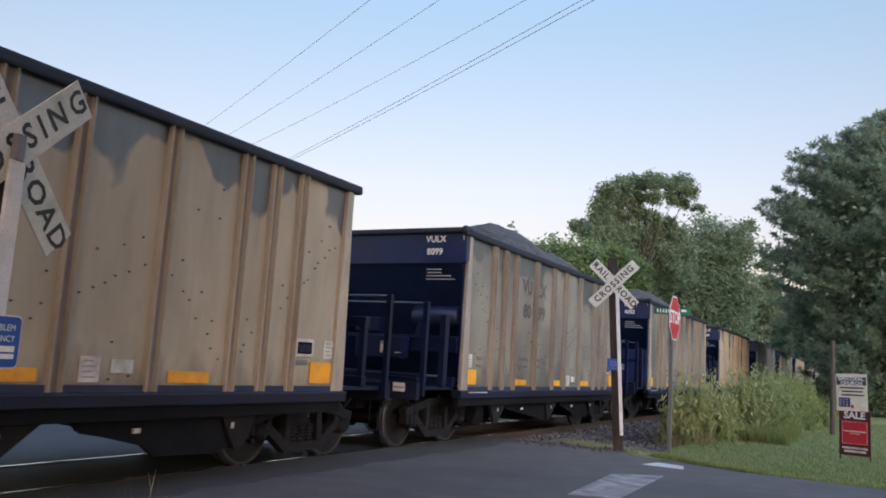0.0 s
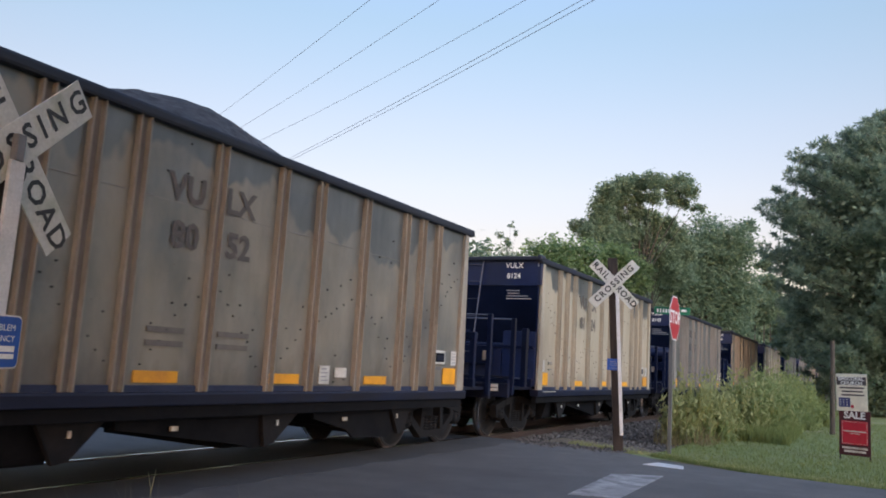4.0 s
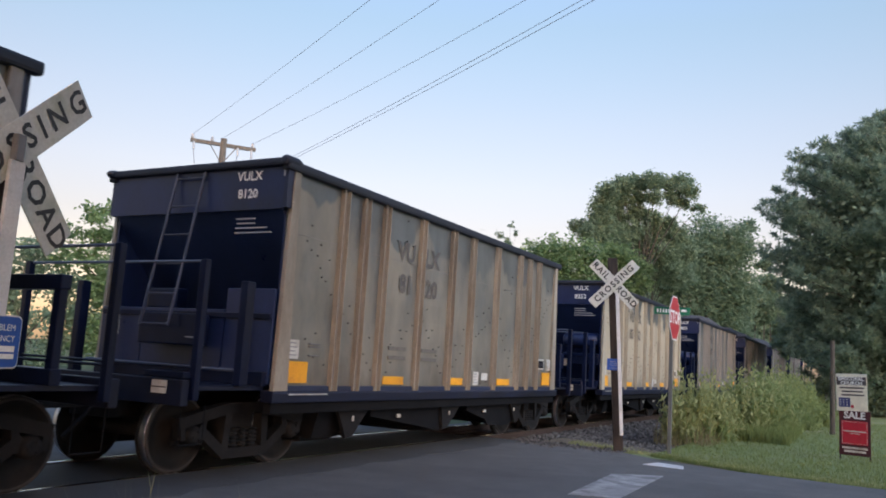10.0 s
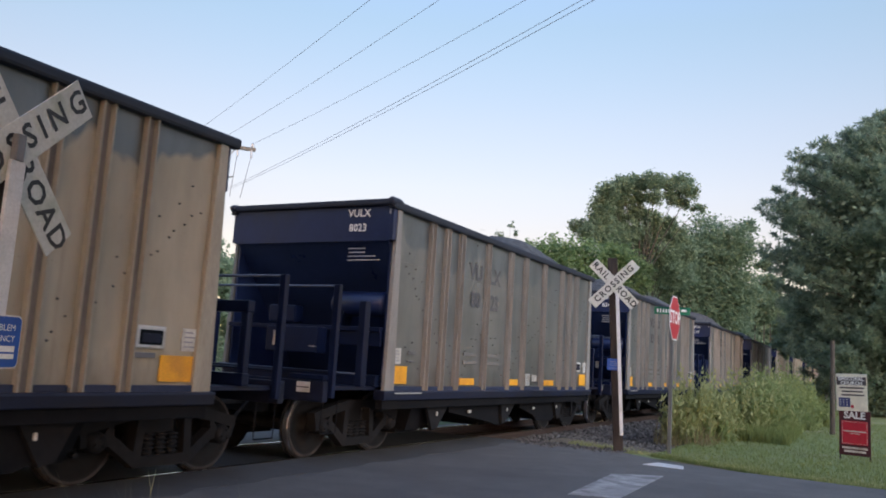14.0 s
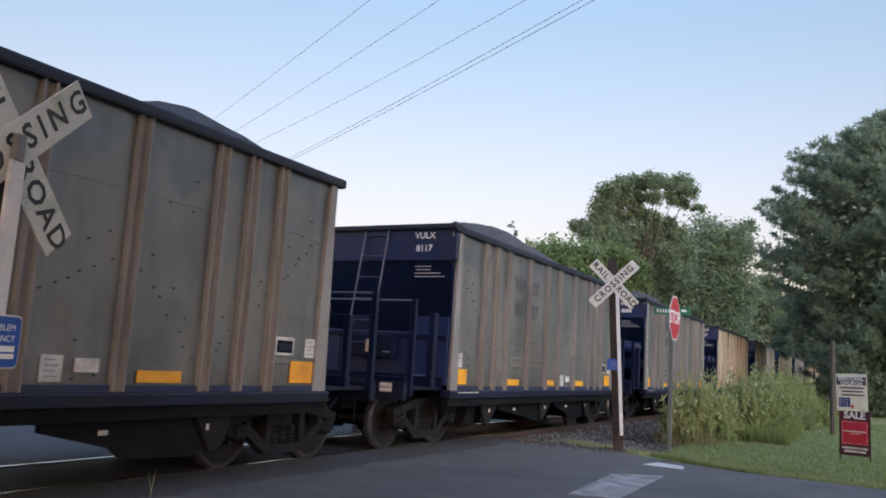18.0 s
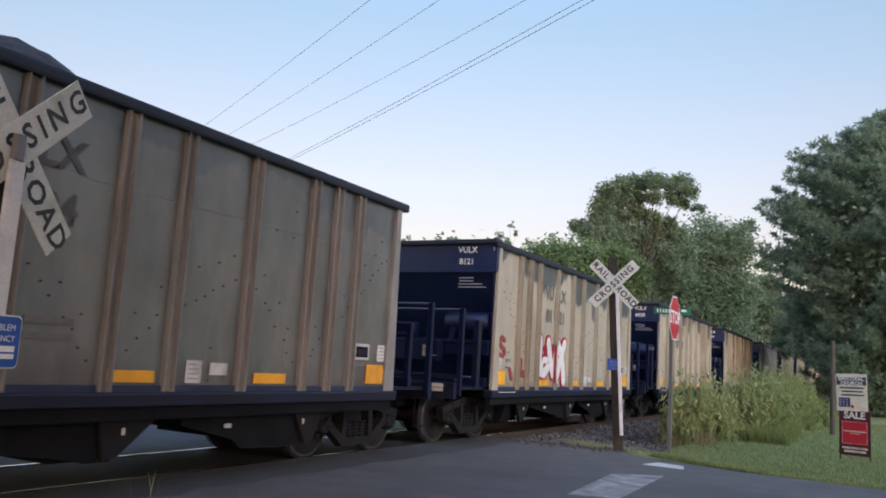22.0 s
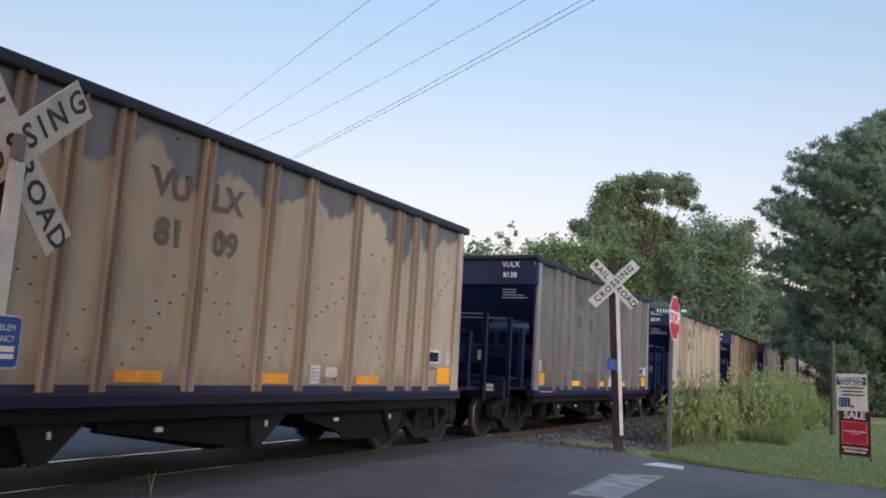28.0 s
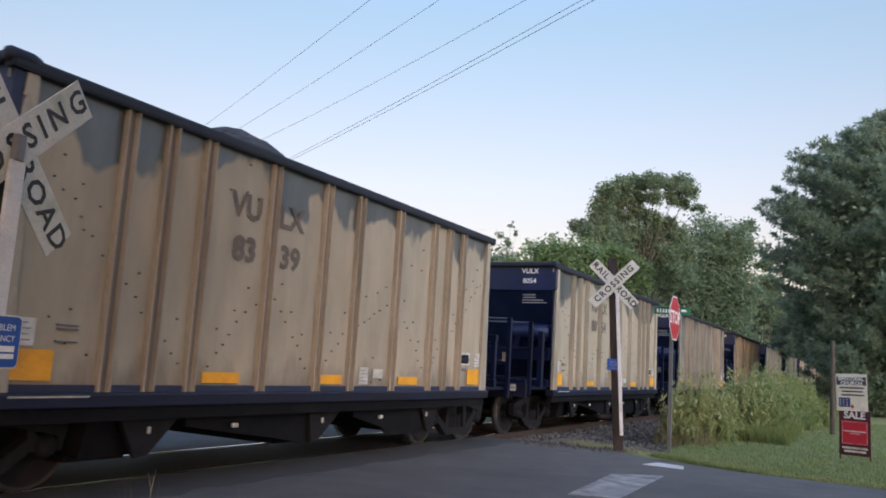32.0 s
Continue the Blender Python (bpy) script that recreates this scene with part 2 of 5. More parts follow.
STONES = leaf_mat("loose_stone", (0.06, 0.056, 0.055), (0.30, 0.285, 0.275))
LEAF = leaf_mat("broad_leaves", (0.17, 0.25, 0.165), (0.26, 0.36, 0.235))
LEAF_BRIGHT = leaf_mat("bright_leaves", (0.16, 0.26, 0.115), (0.25, 0.36, 0.17))
LEAF_DARK = leaf_mat("shaded_leaves", (0.14, 0.22, 0.145), (0.22, 0.32, 0.21))
NEEDLE = leaf_mat("pine_needles", (0.155, 0.24, 0.185), (0.275, 0.375, 0.28))
WEED = leaf_mat("yellow_weeds", (0.28, 0.31, 0.13), (0.42, 0.44, 0.21))
WEED_GREEN = leaf_mat("green_weeds", (0.20, 0.26, 0.105), (0.30, 0.36, 0.15))
DRYWEED = leaf_mat("dry_weeds", (0.20, 0.165, 0.09), (0.33, 0.28, 0.155))
PALEWEED = leaf_mat("pale_weeds", (0.20, 0.22, 0.15), (0.34, 0.36, 0.26))
GRASSB = leaf_mat("grass_blades", (0.14, 0.185, 0.062), (0.25, 0.295, 0.10))
BARK = grain_mat("bark", (0.05, 0.042, 0.035), (0.12, 0.10, 0.085), 0.95, 0, 6, 40, 0.8, (4, 4, 0.6))


# ---- mesh helpers ----
def bm_box(bm, x0, x1, y0, y1, z0, z1, bev=0.0):
    r = bmesh.ops.create_cube(bm, size=1.0, matrix=Matrix.LocRotScale(((x0 + x1) / 2, (y0 + y1) / 2, (z0 + z1) / 2), None, (x1 - x0, y1 - y0, z1 - z0)))
    if bev:
        es = {e for v in r["verts"] for e in v.link_edges}
        bmesh.ops.bevel(bm, geom=list(es), offset=bev, segments=2, affect="EDGES", profile=0.6)
    return bm


def box(x0, x1, y0, y1, z0, z1, bev=0.0):
    return bm_box(bmesh.new(), x0, x1, y0, y1, z0, z1, bev)


def bm_rod(bm, a, b, r, seg=8, r2=None):
    a, b = Vector(a), Vector(b)
    d = b - a
    m = Matrix.Translation((a + b) / 2) @ d.to_track_quat("Z", "Y").to_matrix().to_4x4()
    bmesh.ops.create_cone(bm, cap_ends=True, segments=seg, radius1=r, radius2=r if r2 is None else r2, depth=d.length, matrix=m)
    return bm


def rod(a, b, r, seg=8, r2=None):
    return bm_rod(bmesh.new(), a, b, r, seg, r2)


def prism(outline, axis, lo, hi):
    """A closed outline of (u, v) pushed along an axis: x (u, v are y, z), y (x, z) or z (x, y)."""
    bm = bmesh.new()
    place = {"x": lambda u, v, w: (w, u, v), "y": lambda u, v, w: (u, w, v), "z": lambda u, v, w: (u, v, w)}[axis]
    a = [bm.verts.new(place(u, v, lo)) for u, v in outline]
    b = [bm.verts.new(place(u, v, hi)) for u, v in outline]
    bm.faces.new(a), bm.faces.new(b)
    for i in range(len(a)):
        j = (i + 1) % len(a)
        bm.faces.new((a[i], a[j], b[j], b[i]))
    bmesh.ops.recalc_face_normals(bm, faces=bm.faces)
    return bm


def lathe(profile, seg=32, axis="x", caps=True):
    """Turns (along, radius) round an axis."""
    bm = bmesh.new()
    rings = []
    for w, r in profile:
        ring = []
        for i in range(seg):
            c, s = math.cos(2 * math.pi * i / seg) * r, math.sin(2 * math.pi * i / seg) * r
            ring.append(bm.verts.new({"x": (w, c, s), "y": (c, w, s), "z": (c, s, w)}[axis]))
        rings.append(ring)
    for p, q in zip(rings, rings[1:]):
        for i in range(seg):
            j = (i + 1) % seg
            bm.faces.new((p[i], p[j], q[j], q[i]))
    if caps:
        bm.faces.new(rings[0]), bm.faces.new(rings[-1])
    bmesh.ops.recalc_face_normals(bm, faces=bm.faces)
    return bm


def to_mesh(name, bm, material, smooth=False):
    me = bpy.data.meshes.new(name)
    bm.to_mesh(me)
    bm.free()
    me.materials.append(material)
    if smooth:
        me.polygons.foreach_set("use_smooth", [True] * len(me.polygons))
    return me


def part(name, bm, material, parent=None, label="", at=None, smooth=False):
    """Links a bmesh (or a mesh made before) as one object under a thing or part."""
    ob = new(name, to_mesh(name, bm, material, smooth) if isinstance(bm, bmesh.types.BMesh) else bm)
    ob.parent = parent
    if at is not None:
        ob.matrix_basis = at
    return tagged(ob, label)


def thing(name, label, category, group="", kind="", at=None):
    ob = new(name)
    ob.empty_display_size = 0.2
    if at is not None:
        ob.matrix_basis = at
    return tagged(ob, label, category, group, kind)


LETTERS = {}


def letters(body, size, material, thick=0.0, align="CENTER", spread=1.0):
    """A flat mesh of the words in the built-in font, in the xz plane facing -y."""
    key = (body, size, material.name, align, spread)
    if key not in LETTERS:
        cu = bpy.data.curves.new("words", "FONT")
        cu.body, cu.size, cu.align_x, cu.align_y, cu.offset, cu.resolution_u, cu.space_character = body, size, align, "CENTER", thick, 2, spread
        ob = bpy.data.objects.new("words", cu)
        scene.collection.objects.link(ob)
        bpy.context.view_layer.update()
        me = bpy.data.meshes.new_from_object(ob.evaluated_get(bpy.context.evaluated_depsgraph_get()))
        bpy.data.objects.remove(ob)
        me.transform(pose(0, 0, 0, 90))
        me.materials.clear()
        me.materials.append(material)
        LETTERS[key] = me
    return LETTERS[key]


def spell(body, size, material, parent, at, thick=0.0, spread=1.0):
    """A word as separate letters under a sign's panel, centred on its place."""
    def span(word):
        me = letters(word, size, material, thick, "LEFT", spread)
        xs = [v.co.x for v in me.vertices]
        return min(xs), max(xs)
    places = [(c, span(body[:i + 1])[1] - span(c)[1]) for i, c in enumerate(body) if c != " "]
    lo, hi = span(body[0])[0], span(body)[1]
    for c, off in places:
        part("letter", letters(c, size, material, thick, "LEFT", spread), None, parent, at=at @ pose(off - (lo + hi) / 2, 0, 0))


def bars(rows, material, thick=0.004):
    """Plain bars in the xz plane for writing that cannot be read: rows of (x0, x1, z0, z1)."""
    bm = bmesh.new()
    for x0, x1, z0, z1 in rows:
        bm_box(bm, x0, x1, -thick, 0, z0, z1)
    return bm


# ---- the setting ----
TRACK_X = -8.03


def sheet(name, outline, z, material, label, category, depth=0.25):
    ob = part(name, prism(outline, "z", z - depth, z), material)
    return tagged(ob, label, category, kind="structure")


bm = bmesh.new()
bmesh.ops.create_grid(bm, x_segments=80, y_segments=80, size=1500)
for v in bm.verts:
    v.co.z = -0.28
tagged(part("ground", bm, GROUND), "rough grassy ground reaching to the horizon", "ground", kind="structure")

sheet("road", [(60, 13.5), (0.5, 13.8), (-1.2, 14.0), (-2.4, 14.1), (-3.4, 14.55), (-4.3, 15.25), (-5.9, 15.35), (-7.21, 15.35), (-7.21, 2.6), (-2.0, 3.1), (60, 3.1)],
      0.0, ASPHALT, "worn grey asphalt road up to the level crossing", "road")
sheet("road_crossing_strip", [(-7.36, 15.35), (-8.70, 15.35), (-8.70, 2.4), (-7.36, 2.4)], -0.012, PATCH, "asphalt filling between the two rails, darkened for train shade", "road")
# Darker strip with a wavy edge, painted where the train shades the road.
shade_outline = [(-7.205, 2.65), (-7.205, 15.3)] + [(-6.25 + 0.22 * noise.noise((0.0, k * 0.8, 7.0)), 15.3 - k * 0.42) for k in range(31)]
sheet("road_apron", shade_outline, 0.004, ROAD_SHADE, "strip along the near rail, coloured for the train's shade", "road", 0.05)
sheet("road_beyond", [(-8.86, 15.3), (-11, 14.9), (-14, 14.2), (-75, 14.2), (-75, 2.8), (-8.86, 2.4)], -0.008, ASPHALT, "grey asphalt road beyond the railway crossing", "road")
# uneven edge of soil between road and lawn
random.seed(5)
edge = [(60, 13.0), (0, 13.4), (-2.4, 13.6), (-4.0, 14.6), (-6.2, 15.0)]
back = [(-6.2, 17.4), (-4.6, 17.2), (-3.2, 16.0), (-1.6, 15.1), (0.5, 14.5), (60, 14.2)]
sheet("verge", edge + back, -0.035, DIRT, "dry soil verge along the asphalt edge", "verge", 0.2)


def lawn_height(x, y):
    return -0.03 + 0.10 * min(1, max(0, (y - 14) / 10)) + 0.03 * noise.noise((x * 0.3, y * 0.3, 0))


bm = bmesh.new()
grid = {}
for i in range(61):
    for j in range(41):
        y = 13.9 + j * 0.9
        x = -3.7 + i * 0.68 - 0.5 * max(0, 1 - j / 2)
        y += 0.45 * max(0, 1 - j / 4) * min(1, max(0, (0.6 - x) / 4)) * 2.2 + (0.06 * noise.noise((x * 2, 0, 3)) if j == 0 else 0)
        grid[i, j] = bm.verts.new((x, y, lawn_height(x, y)))
for i in range(60):
    for j in range(40):
        bm.faces.new((grid[i, j], grid[i + 1, j], grid[i + 1, j + 1], grid[i, j + 1]))
tagged(part("lawn", bm, LAWN, smooth=True), "mown green lawn beside the road", "lawn", kind="structure")

# painted stop bar, worn thin
sheet("stop_line", [(-3.27, 9.45), (-2.70, 9.65), (-2.79, 12.33), (-3.44, 11.88)], 0.004, PAINT, "worn white stop bar painted on asphalt", "road marking", 0.02)
sheet("stop_line_end", [(-3.42, 13.55), (-2.75, 13.5), (-2.84, 13.95), (-3.3, 14.1)], 0.005, BOARD, "bright white end of the painted bar", "road marking", 0.02)

# ---- the railway ----
track = thing("railway_track", "single railway track with polished rails on ballast", "railway track", kind="structure")
for sx in (-0.755, 0.755):
    web = [(-0.07, -0.17), (0.07, -0.17), (0.07, -0.155), (0.012, -0.13), (0.012, -0.05), (0.035, -0.035), (0.036, 0.001), (-0.036, 0.001), (-0.035, -0.035), (-0.012, -0.05), (-0.012, -0.13), (-0.07, -0.155)]
    rail = part("rail", prism([(u + TRACK_X + sx, v) for u, v in web], "y", -60, 420), RAIL, track)
    part("rail_head", prism([(TRACK_X + sx + u, v) for u, v in ((-0.033, 0.001), (0.033, 0.001), (0.032, 0.0022), (0.018, 0.0045), (0.006, 0.005), (-0.006, 0.005), (-0.018, 0.0045), (-0.032, 0.0022))], "y", -60, 420), RAILTOP, rail, "polished running surface")
tie_me = to_mesh("tie", box(-1.28, 1.28, -0.11, 0.11, -0.34, -0.165, 0.012), TIE)
for i in range(150):
    y = 15.75 + i * 0.52
    part("tie", tie_me, TIE, track, at=pose(TRACK_X + 0.03 * noise.noise((i, 0, 0)), y, 0.0, 0, 0, 1.5 * noise.noise((i, 3, 0))))
for i in range(30):
    part("tie", tie_me, TIE, track, at=pose(TRACK_X, 2.1 - i * 0.52, 0.0))
bed = [(TRACK_X - 3.0, -0.30), (TRACK_X - 1.9, -0.2), (TRACK_X + 1.9, -0.2), (TRACK_X + 3.1, -0.27), (TRACK_X + 3.1, -0.4), (TRACK_X - 3.0, -0.4)]
for name, a, b in (("ballast_bed", 15.3, 420), ("ballast_bed", -60, 2.4)):
    tagged(part(name, prism(bed, "y", a, b), BALLAST), "grey crushed stone ballast under the track", "ballast", kind="structure")


sheet("gravel_shoulder", [(-6.6, 15.25), (-4.4, 15.25), (-3.5, 16.4), (-3.5, 30), (-3.2, 60), (-6.6, 60)], -0.10, BALLAST, "grey gravel shoulder between track and lawn", "gravel", 0.2)


def scatter_mesh(name, count, where, base, material, seed):
    """Many small pieces in one mesh: base is (verts, faces), where() gives place, size and turn."""
    rng = np.random.default_rng(seed)
    bv, bf = np.array(base[0], float), base[1]
    vs, fs = [], []
    for i in range(count):
        p, s, m = where(rng)
        v = (bv * s * rng.uniform(0.7, 1.3, (1, 3)) * rng.uniform(0.8, 1.2, (len(bv), 1))) @ m.T + p
        fs += [tuple(a + len(vs) * len(bv) for a in f) for f in bf]
        vs.append(v)
    me = bpy.data.meshes.new(name)
    me.from_pydata(np.concatenate(vs).tolist(), [], fs)
    me.materials.append(material)
    return me


def turn_of(rng):
    return np.array(Euler(rng.uniform(0, 6.28, 3)).to_matrix())


PEBBLE = ([(1, 0, 0), (-1, 0, 0), (0, 1, 0), (0, -1, 0), (0, 0, 0.8), (0, 0, -0.8)],
          [(0, 2, 4), (2, 1, 4), (1, 3, 4), (3, 0, 4), (2, 0, 5), (1, 2, 5), (3, 1, 5), (0, 3, 5)])


def stone_at(rng):
    y = 15.25 + rng.power(0.55) * 13
    x = rng.uniform(-6.9, -3.4 - 0.02 * (y - 15)) if y > 15.9 else rng.uniform(-6.9, -4.4)
    z = -0.11
    return np.array((x, y, z + 0.02)), rng.uniform(0.025, 0.075), turn_of(rng)


tagged(new("ballast_stones", scatter_mesh("ballast_stones", 9500, stone_at, PEBBLE, STONES, 3)), "loose grey ballast stones beside the rails", "gravel", kind="stuff")


def grit_at(rng):
    x = rng.uniform(-6.3, -4.2)
    return np.array((x, 15.3 + 0.25 * rng.normal(), 0.0)), rng.uniform(0.008, 0.03), turn_of(rng)


tagged(new("road_edge_gravel", scatter_mesh("road_edge_gravel", 700, grit_at, PEBBLE, STONES, 4)), "stray gravel on the asphalt edge", "gravel", kind="stuff")


# ---- plants ----
def leaf_cloud(name, lobes, count, size, material, seed, clump=0.33, flat=1.0):
    """Small folded leaves gathered in clumps over the lobes (x, y, z, radius) of a crown, so that gaps and an uneven outline stay."""
    rng = np.random.default_rng(seed)
    vol = np.array([l[3] ** 2 for l in lobes])
    vs = []
    for l, share in zip(lobes, vol / vol.sum()):
        n = int(count * share)
        k = max(8, int(n / 45))
        d = rng.normal(size=(k, 3))
        d /= np.linalg.norm(d, axis=1)[:, None]
        cen = np.array(l[:3]) + d * l[3] * rng.uniform(0.35, 1.08, (k, 1)) * np.array((1, 1, flat))
        c = cen[rng.integers(0, k, n)] + rng.normal(size=(n, 3)) * l[3] * clump * 0.5 * np.array((1, 1, 0.75))
        a = rng.normal(size=(n, 3))
        a[:, 2] *= 0.6
        a /= np.linalg.norm(a, axis=1)[:, None]
        b = np.cross(a, rng.normal(size=(n, 3)))
        b /= np.linalg.norm(b, axis=1)[:, None]
        s = size * rng.uniform(0.6, 1.4, (n, 1))
        vs.append(np.stack((c - a * s, c + b * s * 0.45, c + a * s, c - b * s * 0.45), 1))
    v = np.concatenate(vs).reshape(-1, 3)
    f = np.arange(len(v)).reshape(-1, 4)
    me = bpy.data.meshes.new(name)
    me.from_pydata(v.tolist(), [], f.tolist())
    me.materials.append(material)
    return me


def trunk_mesh(base, lobes, r0, fork=0.45):
    """A tapered trunk with a limb to each lobe."""
    bm = bmesh.new()
    base = Vector(base)
    top = sum((Vector(l[:3]) for l in lobes), Vector()) / len(lobes)
    top.z = max(l[2] for l in lobes) * 0.9
    prev, steps = base, 7
    line = [base.lerp(top, i / steps) + Vector((0.12 * noise.noise((i * 1.7, base.x, 0)), 0.12 * noise.noise((i * 1.3, 9, base.y)), 0)) for i in range(steps + 1)]
    for i in range(steps):
        bm_rod(bm, line[i], line[i + 1], r0 * (1 - 0.85 * i / steps), 8, r0 * (1 - 0.85 * (i + 1) / steps))
    for l in lobes:
        c = Vector(l[:3])
        s = line[min(steps - 1, max(2, int(steps * (fork * c.z / max(0.1, top.z)) + 1)))]
        mid = s.lerp(c, 0.5) + Vector((0, 0, 0.2))
        bm_rod(bm, s, mid, r0 * 0.32, 6, r0 * 0.2)
        bm_rod(bm, mid, c, r0 * 0.2, 5, r0 * 0.06)
        for i in range(4):
            e = c + Vector((noise.noise((i, c.x, 1)), noise.noise((i, c.y, 2)), 0.5 * noise.noise((i, c.z, 3)) + 0.3)) * l[3] * 1.2
            bm_rod(bm, c, e, r0 * 0.07, 4, r0 * 0.02)
    return bm


def tree(name, label, base, lobes, count, size, material, r0, seed, group="", clump=0.33, flat=1.0):
    t = thing(name, label, "tree", group)
    part("trunk", trunk_mesh(base, lobes, r0), BARK, t)
    part("crown", leaf_cloud("crown", lobes, count, size, material, seed, clump, flat), material, t)
    return t


tree("tall_tree", "tall airy deciduous tree with a spreading green crown", (-16.9, 65.0, -0.3),
     [(-19.0, 62.5, 16.0, 0.97), (-18.1, 63.1, 16.6, 0.92), (-17.3, 64.8, 17.2, 0.85), (-15.8, 63.7, 17.0, 0.82), (-15.1, 65.5, 17.1, 0.79), (-14.1, 66.3, 17.4, 0.80), (-13.2, 65.5, 16.4, 0.78), (-12.6, 65.7, 15.1, 0.46), (-19.4, 62.6, 14.9, 1.06), (-18.5, 64.0, 15.6, 0.93), (-17.1, 64.5, 15.8, 0.79), (-15.7, 64.1, 15.7, 0.64), (-14.6, 65.5, 15.9, 0.74), (-13.9, 66.5, 15.6, 0.61), (-20.0, 62.8, 13.7, 1.11), (-21.5, 62.7, 13.3, 0.70), (-19.1, 64.7, 14.2, 1.09), (-17.5, 64.8, 14.5, 0.89), (-16.1, 64.8, 14.2, 0.74), (-20.1, 62.3, 12.5, 1.19), (-18.9, 63.4, 12.5, 1.29), (-17.7, 64.5, 12.9, 1.12), (-16.6, 66.1, 13.0, 1.13), (-15.2, 66.4, 13.8, 0.84)],
     38000, 0.13, LEAF, 0.15, 11, clump=0.55, flat=0.78)
tree("slender_tree", "slender green tree under a taller crown", (-17.0, 66.6, -0.3),
     [(-16.5, 67.8, 13.2, 1.1), (-14.8, 67.8, 12.9, 1.0), (-17.8, 67.3, 12.2, 1.2), (-15.6, 66.6, 11.6, 1.2), (-14.2, 68.5, 11.9, 1.0), (-18.9, 65.4, 11.6, 1.3), (-17.1, 67.6, 10.1, 1.4), (-14.5, 67.6, 9.9, 1.3)],
     22000, 0.14, LEAF, 0.09, 71, clump=0.5, flat=0.8)
tree("dense_tree", "dense dark green deciduous tree behind the train", (-17.0, 94.5, -0.3),
     [(-17.0, 94.0, 16.6, 3.2), (-14.2, 95.5, 16.8, 2.6), (-19.3, 93.2, 13.8, 3.8), (-15.6, 95.5, 12.5, 3.9), (-18.2, 94.7, 9.0, 3.9), (-13.7, 96.6, 11.4, 2.3), (-15.0, 96.5, 8.0, 2.9), (-21.0, 92.4, 12.6, 3.1), (-12.8, 96.3, 19.0, 1.0), (-22.6, 91.9, 9.1, 3.2)],
     52000, 0.2, LEAF_DARK, 0.45, 12, clump=0.45)
tree("bright_tree", "bright green young tree beyond the track", (-14.6, 44.2, -0.3),
     [(-17.1, 42.5, 7.9, 1.0), (-15.7, 43.3, 8.1, 1.2), (-14.2, 44.1, 8.0, 1.2), (-12.9, 45.0, 7.8, 1.3), (-12.2, 45.8, 6.8, 1.0), (-16.4, 43.1, 6.7, 1.4), (-13.3, 45.0, 6.3, 1.6), (-14.8, 44.1, 6.1, 1.6), (-18.0, 42.3, 6.9, 1.1), (-15.7, 43.9, 4.2, 1.9), (-13.3, 45.5, 4.0, 1.7)],
     20000, 0.13, LEAF_BRIGHT, 0.2, 13, clump=0.4)
tree("roadside_tree", "leafy green tree beyond the crossing", (-36.2, 30.6, -0.3),
     [(-37.3, 29.3, 7.7, 1.3), (-35.4, 30.3, 7.9, 1.1), (-34.2, 31.0, 7.4, 1.2), (-38.8, 28.6, 6.4, 1.3), (-33.3, 31.6, 6.6, 1.2), (-36.8, 29.9, 5.3, 1.9), (-34.4, 31.4, 4.3, 1.9), (-37.1, 30.3, 1.6, 1.9), (-34.2, 32.1, 1.0, 1.9)],
     11000, 0.16, LEAF_BRIGHT, 0.22, 14, clump=0.36)
tree("roadside_tree", "leafy green tree beyond the crossing", (-41.0, 28.2, -0.3),
     [(-40.6, 27.7, 6.0, 1.4), (-39.3, 28.9, 3.3, 1.9), (-42.3, 27.1, 4.4, 1.9), (-40.7, 28.5, 1.0, 1.9), (-43.5, 26.3, 2.6, 1.8)],
     7000, 0.16, LEAF, 0.2, 15, clump=0.36)
tree("roadside_tree", "small leafy green tree beyond the crossing", (-31.9, 32.9, -0.3),
     [(-32.0, 32.4, 6.0, 1.2), (-32.2, 32.8, 3.2, 1.9), (-30.6, 33.6, 2.2, 1.7), (-31.6, 33.2, 4.6, 1.4)],
     6000, 0.16, LEAF, 0.17, 16, clump=0.36)

tree("sapling", "spindly thin-leaved tree top rising behind the train", (-23.3, 52.0, -0.3), [(-22.95, 52, 11.4, 0.24), (-22.55, 52, 10.85, 0.26), (-23.75, 52, 10.75, 0.3), (-23.2, 52, 10.1, 0.42), (-23.2, 52, 9.0, 0.9)], 900, 0.11, LEAF, 0.09, 17, clump=0.6)


# unseen tall trees behind the near verge, added to shade train and road
for k, (x, y) in enumerate(((-15.5, -8.5), (-2.2, -8.0), (14.5, -3.5), (21.5, -4.0))):
    tree("verge_tree", "unseen broad leafy tree behind the near verge, added for shade", (x, y, -0.3),
         [(x + dx, y + dy, z, r) for dx, dy, z, r in ((0, 0, 11.5, 2.4), (2.0, 0.5, 9.5, 2.6), (-2.1, 0.3, 9.2, 2.6), (0.4, -1.6, 8.0, 2.8), (2.6, -0.5, 6.4, 2.6), (-2.6, 0.4, 6.0, 2.6), (0, 1.0, 6.6, 2.8), (0.3, -0.4, 3.8, 2.6))],
         9000, 0.3, LEAF, 0.3, 60 + k, "verge trees")


